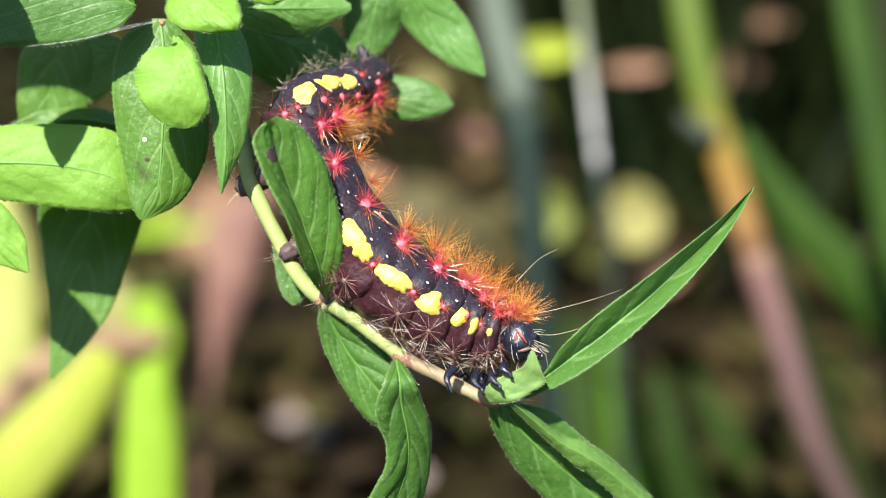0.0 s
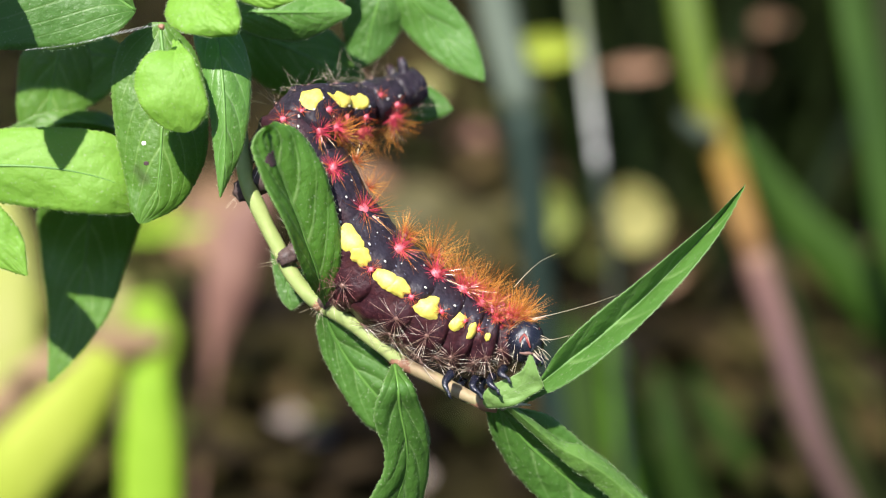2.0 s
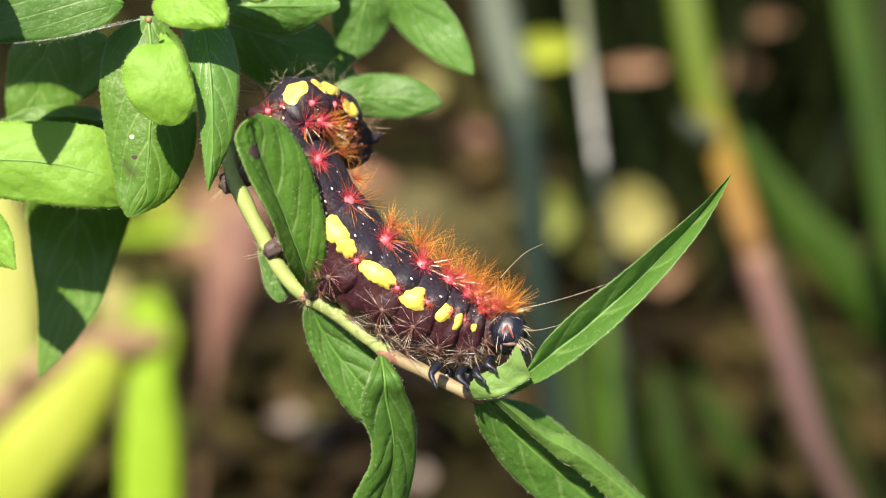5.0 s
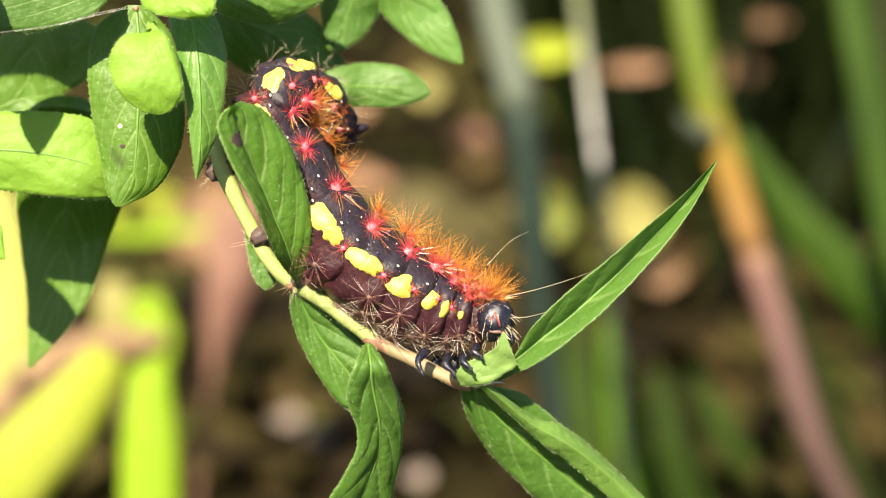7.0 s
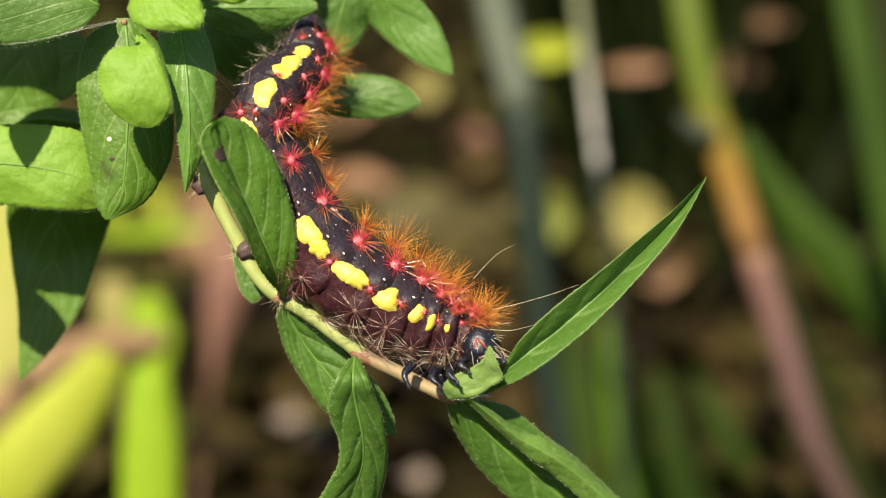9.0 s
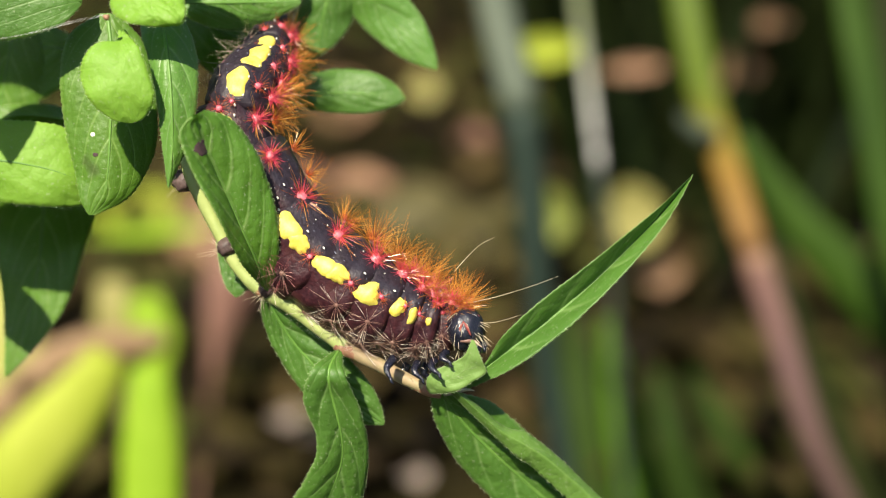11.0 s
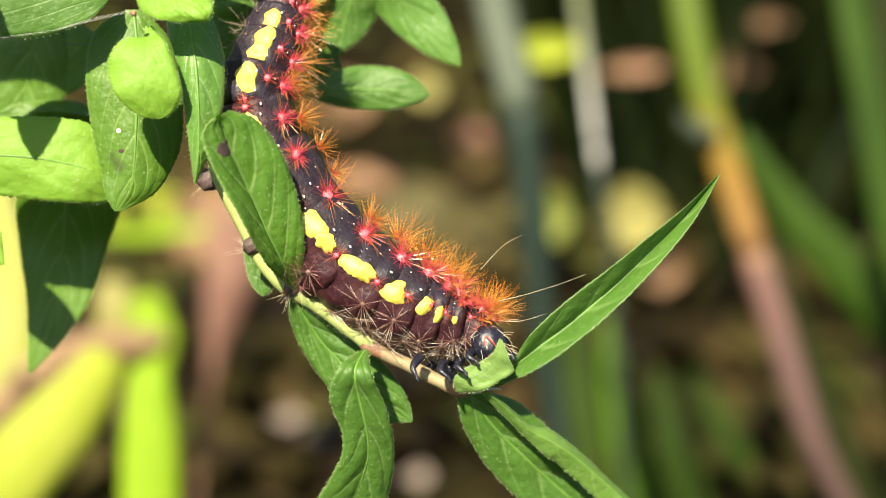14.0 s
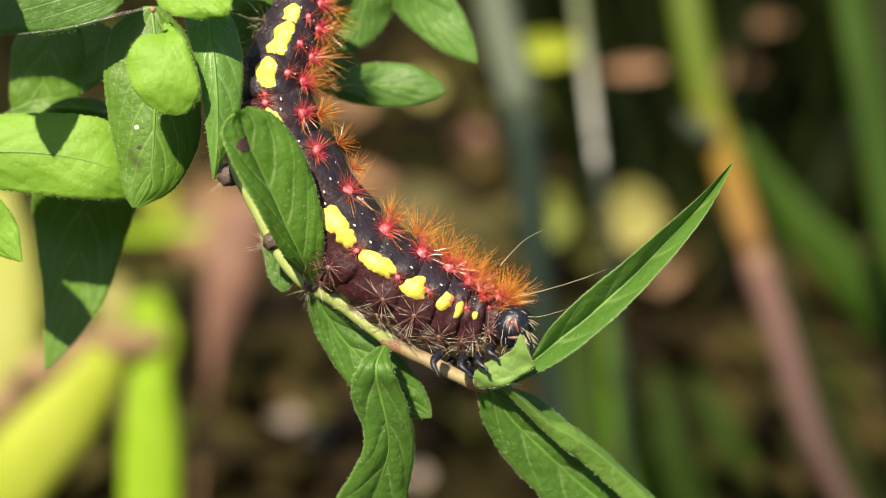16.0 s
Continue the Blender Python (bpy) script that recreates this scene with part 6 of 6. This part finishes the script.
SWAY_SHOOT = [
    (0.0, 2.20, -1.23, 0.05),
    (0.5, 2.34, -1.01, -0.14),
    (1.0, 2.43, -0.95, -0.10),
    (1.5, 1.98, -1.60, 0.22),
    (2.0, 2.08, -1.67, 0.28),
    (2.5, 2.12, -1.59, 0.35),
    (3.0, 2.30, -1.55, 0.46),
    (3.5, 1.95, -1.56, 0.35),
    (6.0, 0.88, -0.80, -0.03),
    (6.5, 0.76, -0.91, -0.26),
    (7.0, 0.00, -0.00, 0.00),
    (7.5, 0.45, 0.17, -0.01),
    (8.0, -0.69, -0.41, 0.21),
    (8.5, -1.75, -0.49, 0.24),
    (9.0, -0.93, -1.07, -0.18),
    (9.2, -1.66, -0.42, -0.18),
    (11.3, -2.72, -0.64, -0.40),
    (11.5, -3.30, -1.95, -0.40),
    (12.0, -2.84, -1.08, -0.40),
    (12.5, -2.18, -0.36, -0.40),
    (13.0, 0.22, -0.54, -0.40),
    (13.5, -1.01, -1.36, -0.40),
    (14.0, -0.06, -0.21, -0.40),
    (14.5, 1.44, -0.21, -0.40),
    (15.0, 0.73, 0.63, -0.40),
    (15.5, 1.37, 0.48, -0.40),
    (16.0, 1.57, 0.10, -0.40),
]
FLUTTER = [
    (0.0, 2.09),
    (0.5, 1.87),
    (1.0, 0.78),
    (1.5, 0.22),
    (2.0, 0.29),
    (2.5, 0.19),
    (3.0, 0.24),
    (3.5, 0.74),
    (6.0, 0.21),
    (6.5, 0.26),
    (7.0, 0.08),
    (7.5, 0.11),
    (8.0, 0.81),
    (8.5, 1.89),
    (9.0, 1.03),
    (11.5, 1.95),
    (12.0, 1.58),
    (12.5, 1.27),
    (13.0, 1.12),
    (13.5, 1.58),
    (14.0, 1.78),
    (14.5, 0.89),
    (15.0, -0.23),
    (15.5, -0.08),
    (16.0, -0.08),
]
# time, roll in degrees that turns the back to the viewer, and the centres of the hind segments down to the tip
TAIL_POSES = [
    (0.0, 0, (-15.32, 0.5, 13.20), (-14.67, 3.0, 14.49), (-13.07, 6.0, 15.60), (-10.90, 9.0, 17.06), (-9.81, 11.0, 17.99)),
    (0.5, -30, (-14.64, 0.3, 13.12), (-14.01, 2.0, 14.01), (-12.11, 5.0, 13.52), (-10.44, 7.0, 12.50), (-9.96, 8.0, 11.07)),
    (1.0, 0, (-15.22, 0.3, 13.35), (-14.27, 3.0, 14.19), (-12.83, 6.0, 15.35), (-10.25, 9.0, 16.49), (-8.75, 11.0, 17.51)),
    (1.5, 0, (-15.06, 0.3, 13.20), (-14.24, 3.0, 14.13), (-12.08, 6.0, 14.94), (-8.95, 9.0, 16.05), (-6.71, 11.0, 16.78)),
    (2.0, 0, (-15.01, 0.3, 13.15), (-14.13, 3.0, 14.02), (-11.88, 6.0, 14.72), (-8.59, 9.0, 15.95), (-6.19, 11.0, 17.18)),
    (2.5, 0, (-14.85, 0.3, 13.00), (-14.55, 3.0, 13.96), (-12.60, 6.0, 14.71), (-9.26, 9.0, 16.35), (-7.21, 11.0, 18.61)),
    (3.0, 0, (-14.75, 0.3, 13.30), (-13.46, 3.0, 14.07), (-11.46, 6.0, 14.61), (-7.79, 9.0, 15.63), (-5.12, 11.0, 16.44)),
    (3.5, -15, (-14.17, 0.3, 13.62), (-13.22, 1.5, 13.42), (-11.66, 4.0, 14.09), (-9.47, 7.0, 12.89), (-7.73, 9.0, 12.15)),
    (5.8, -30, (-14.54, 0.3, 13.12), (-14.11, 2.0, 14.12), (-11.97, 5.0, 13.54), (-10.65, 7.0, 12.12), (-10.18, 8.0, 10.80)),
    (7.0, -30, (-14.64, 0.3, 13.22), (-14.32, 2.0, 14.43), (-12.13, 5.0, 13.97), (-10.66, 7.0, 12.45), (-10.28, 8.0, 11.03)),
    (8.0, -30, (-14.64, 0.3, 13.17), (-14.17, 2.0, 14.27), (-11.97, 5.0, 13.65), (-10.55, 7.0, 12.13), (-10.18, 8.0, 10.71)),
    (8.5, -10, (-15.10, 0.3, 13.40), (-13.90, 1.5, 13.90), (-13.00, 3.5, 15.00), (-13.10, 6.0, 16.20), (-13.50, 8.0, 17.40)),
    (9.0, 0, (-14.64, 0.3, 14.13), (-13.70, 1.5, 15.76), (-12.45, 4.5, 17.30), (-11.80, 8.0, 19.64), (-11.75, 12.0, 21.72)),
    (11.5, 0, (-15.20, 0.3, 14.80), (-14.47, 1.5, 16.38), (-13.61, 3.5, 17.89), (-13.30, 7.0, 20.14), (-13.39, 11.0, 22.05)),
    (12.5, 0, (-15.97, 0.3, 14.95), (-14.69, 1.0, 17.86), (-13.67, 2.0, 19.80), (-13.06, 3.0, 22.05), (-12.65, 3.0, 23.68)),
    (13.0, 0, (-16.12, 0.3, 15.26), (-14.89, 1.0, 17.96), (-14.08, 2.0, 20.11), (-13.47, 3.0, 22.35), (-13.11, 3.0, 24.19)),
    (14.5, 0, (-16.22, 0.3, 15.52), (-15.30, 1.0, 18.17), (-14.49, 2.0, 20.52), (-13.92, 3.0, 22.96), (-13.62, 3.0, 24.80)),
    (16.0, 0, (-16.22, 0.3, 15.52), (-15.30, 1.0, 18.17), (-14.49, 2.0, 20.52), (-13.92, 3.0, 22.96), (-13.62, 3.0, 24.80)),
]
HEAD_POSES = [(0.0, (4.36, -1.6, -6.64), 22), (1.0, (4.81, -1.6, -6.23), 4), (2.0, (4.95, -1.6, -6.30), 4), (3.5, (4.86, -1.6, -6.44), 8), (6.0, (4.6, -1.6, -6.3), 4), (7.0, (4.7, -1.6, -6.35), 2), (8.0, (4.6, -1.6, -6.9), 12), (9.0, (4.6, -1.6, -7.6), 24),
              (11.5, (4.9, -1.6, -6.6), 6), (12.5, (4.8, -1.6, -7.0), 10), (13.0, (4.75, -1.6, -6.9), 10), (13.5, (4.8, -1.6, -7.8), 20), (14.0, (4.7, -1.6, -8.2), 26), (14.5, (4.65, -1.6, -8.7), 32), (15.0, (4.9, -1.6, -6.4), 0), (16.0, (5.0, -1.6, -6.9), 4)]


# each leaf's hinge and length axis, and over time its swing in the branch's plane and its roll about its own axis, in degrees
LEAF_SWINGS = {
    "broad": ((-13.03, -1.0, -3.14), (-4.5, -9.0, 15.0), [(0.0, 1.4, 0), (3.5, 1.8, 0), (6.0, 0.6, 0), (7.0, 0, 0), (9.0, -0.7, -2), (11.5, -2.0, -7), (12.5, -3.2, -10), (14.0, -3.2, -10), (16.0, -3.8, -11)]),
    "hanging": ((-13.3, 0.0, -3.42), (9.5, 4.0, -12.8), [(0.0, 0, 0), (7.5, 0, 0), (9.0, -1.5, 0), (11.5, -4.0, 0), (13.0, -4.5, 0), (16.0, -4.5, 0)]),
    "twisted": ((-6.69, -1.0, -8.47), (0.8, 0.0, -10.0), [(0.0, -1, 0), (3.5, -1, 0), (7.5, 0, 0), (9.0, 2, 5), (11.5, 5.5, 17), (12.5, 6.5, 20), (15.0, 5, 14), (16.0, 5, 15)]),
    "low": ((2.6, 0.0, -12.4), (12.0, 6.0, -10.0), [(0.0, 0, 0), (7.5, 0, 0), (9.0, 0.5, 1), (11.5, 2.5, -8), (12.5, 3, -11), (14.5, 1.8, -10), (16.0, 1.5, -10)]),
}


def motions():
    walk(branch, [(t, sway(x, z, a)) for t, x, z, a in SWAY_BRANCH])
    walk(crawler, [(t, sway(x, z, a)) for t, x, z, a in SWAY_ANIMAL])
    hinge = Matrix.Translation(Vector((4.87, -1.0, -11.36)) * MM)
    walk(leaves["long"], [(t, hinge @ pose(0, 0, 0, 0, a, 0) @ hinge.inverted()) for t, a in FLUTTER])
    for key, (at, axis, rows) in LEAF_SWINGS.items():
        hinge = Matrix.Translation(Vector(at) * MM)
        walk(leaves[key], [(t, hinge @ pose(0, 0, 0, 0, a, 0) @ Matrix.Rotation(radians(b), 4, Vector(axis).normalized()) @ hinge.inverted()) for t, a, b in rows])
    walk(shoot, [(t, sway(x, z, a)) for t, x, z, a in SWAY_SHOOT])
    hold = SPINE_FRONT[-1][1]
    for i, (key, *_) in enumerate(TAIL):
        rows = []
        for t, roll, *cs in TAIL_POSES:
            chain = [hold, *cs]
            nxt = chain[min(i + 2, len(chain) - 1)]
            rows.append((t, frame_at(chain[i + 1], Vector(nxt) - Vector(chain[i]), roll * (0.5 if i == 0 else 1.0))))
        walk(segments[key], rows)
    rest, key, chest = Vector(HEAD_POSES[5][1]), SPINE_FRONT[0][0], Vector(SPINE_FRONT[0][1])
    walk(segments[key], [(t, frame_at(chest + (Vector(c) - rest) * 0.35, Vector(SPINE_FRONT[1][1]) - Vector(NECK_TOWARDS) - (Vector(c) - rest) * 0.9)) for t, c, a in HEAD_POSES])
    nod = Vector(SPINE_FRONT[1][1]) - Vector(HEAD_AT)
    walk(crawler_head, [(t, frame_at(c, nod) @ pose(0, 0, 0, 0, a, 0)) for t, c, a in HEAD_POSES])


motions()
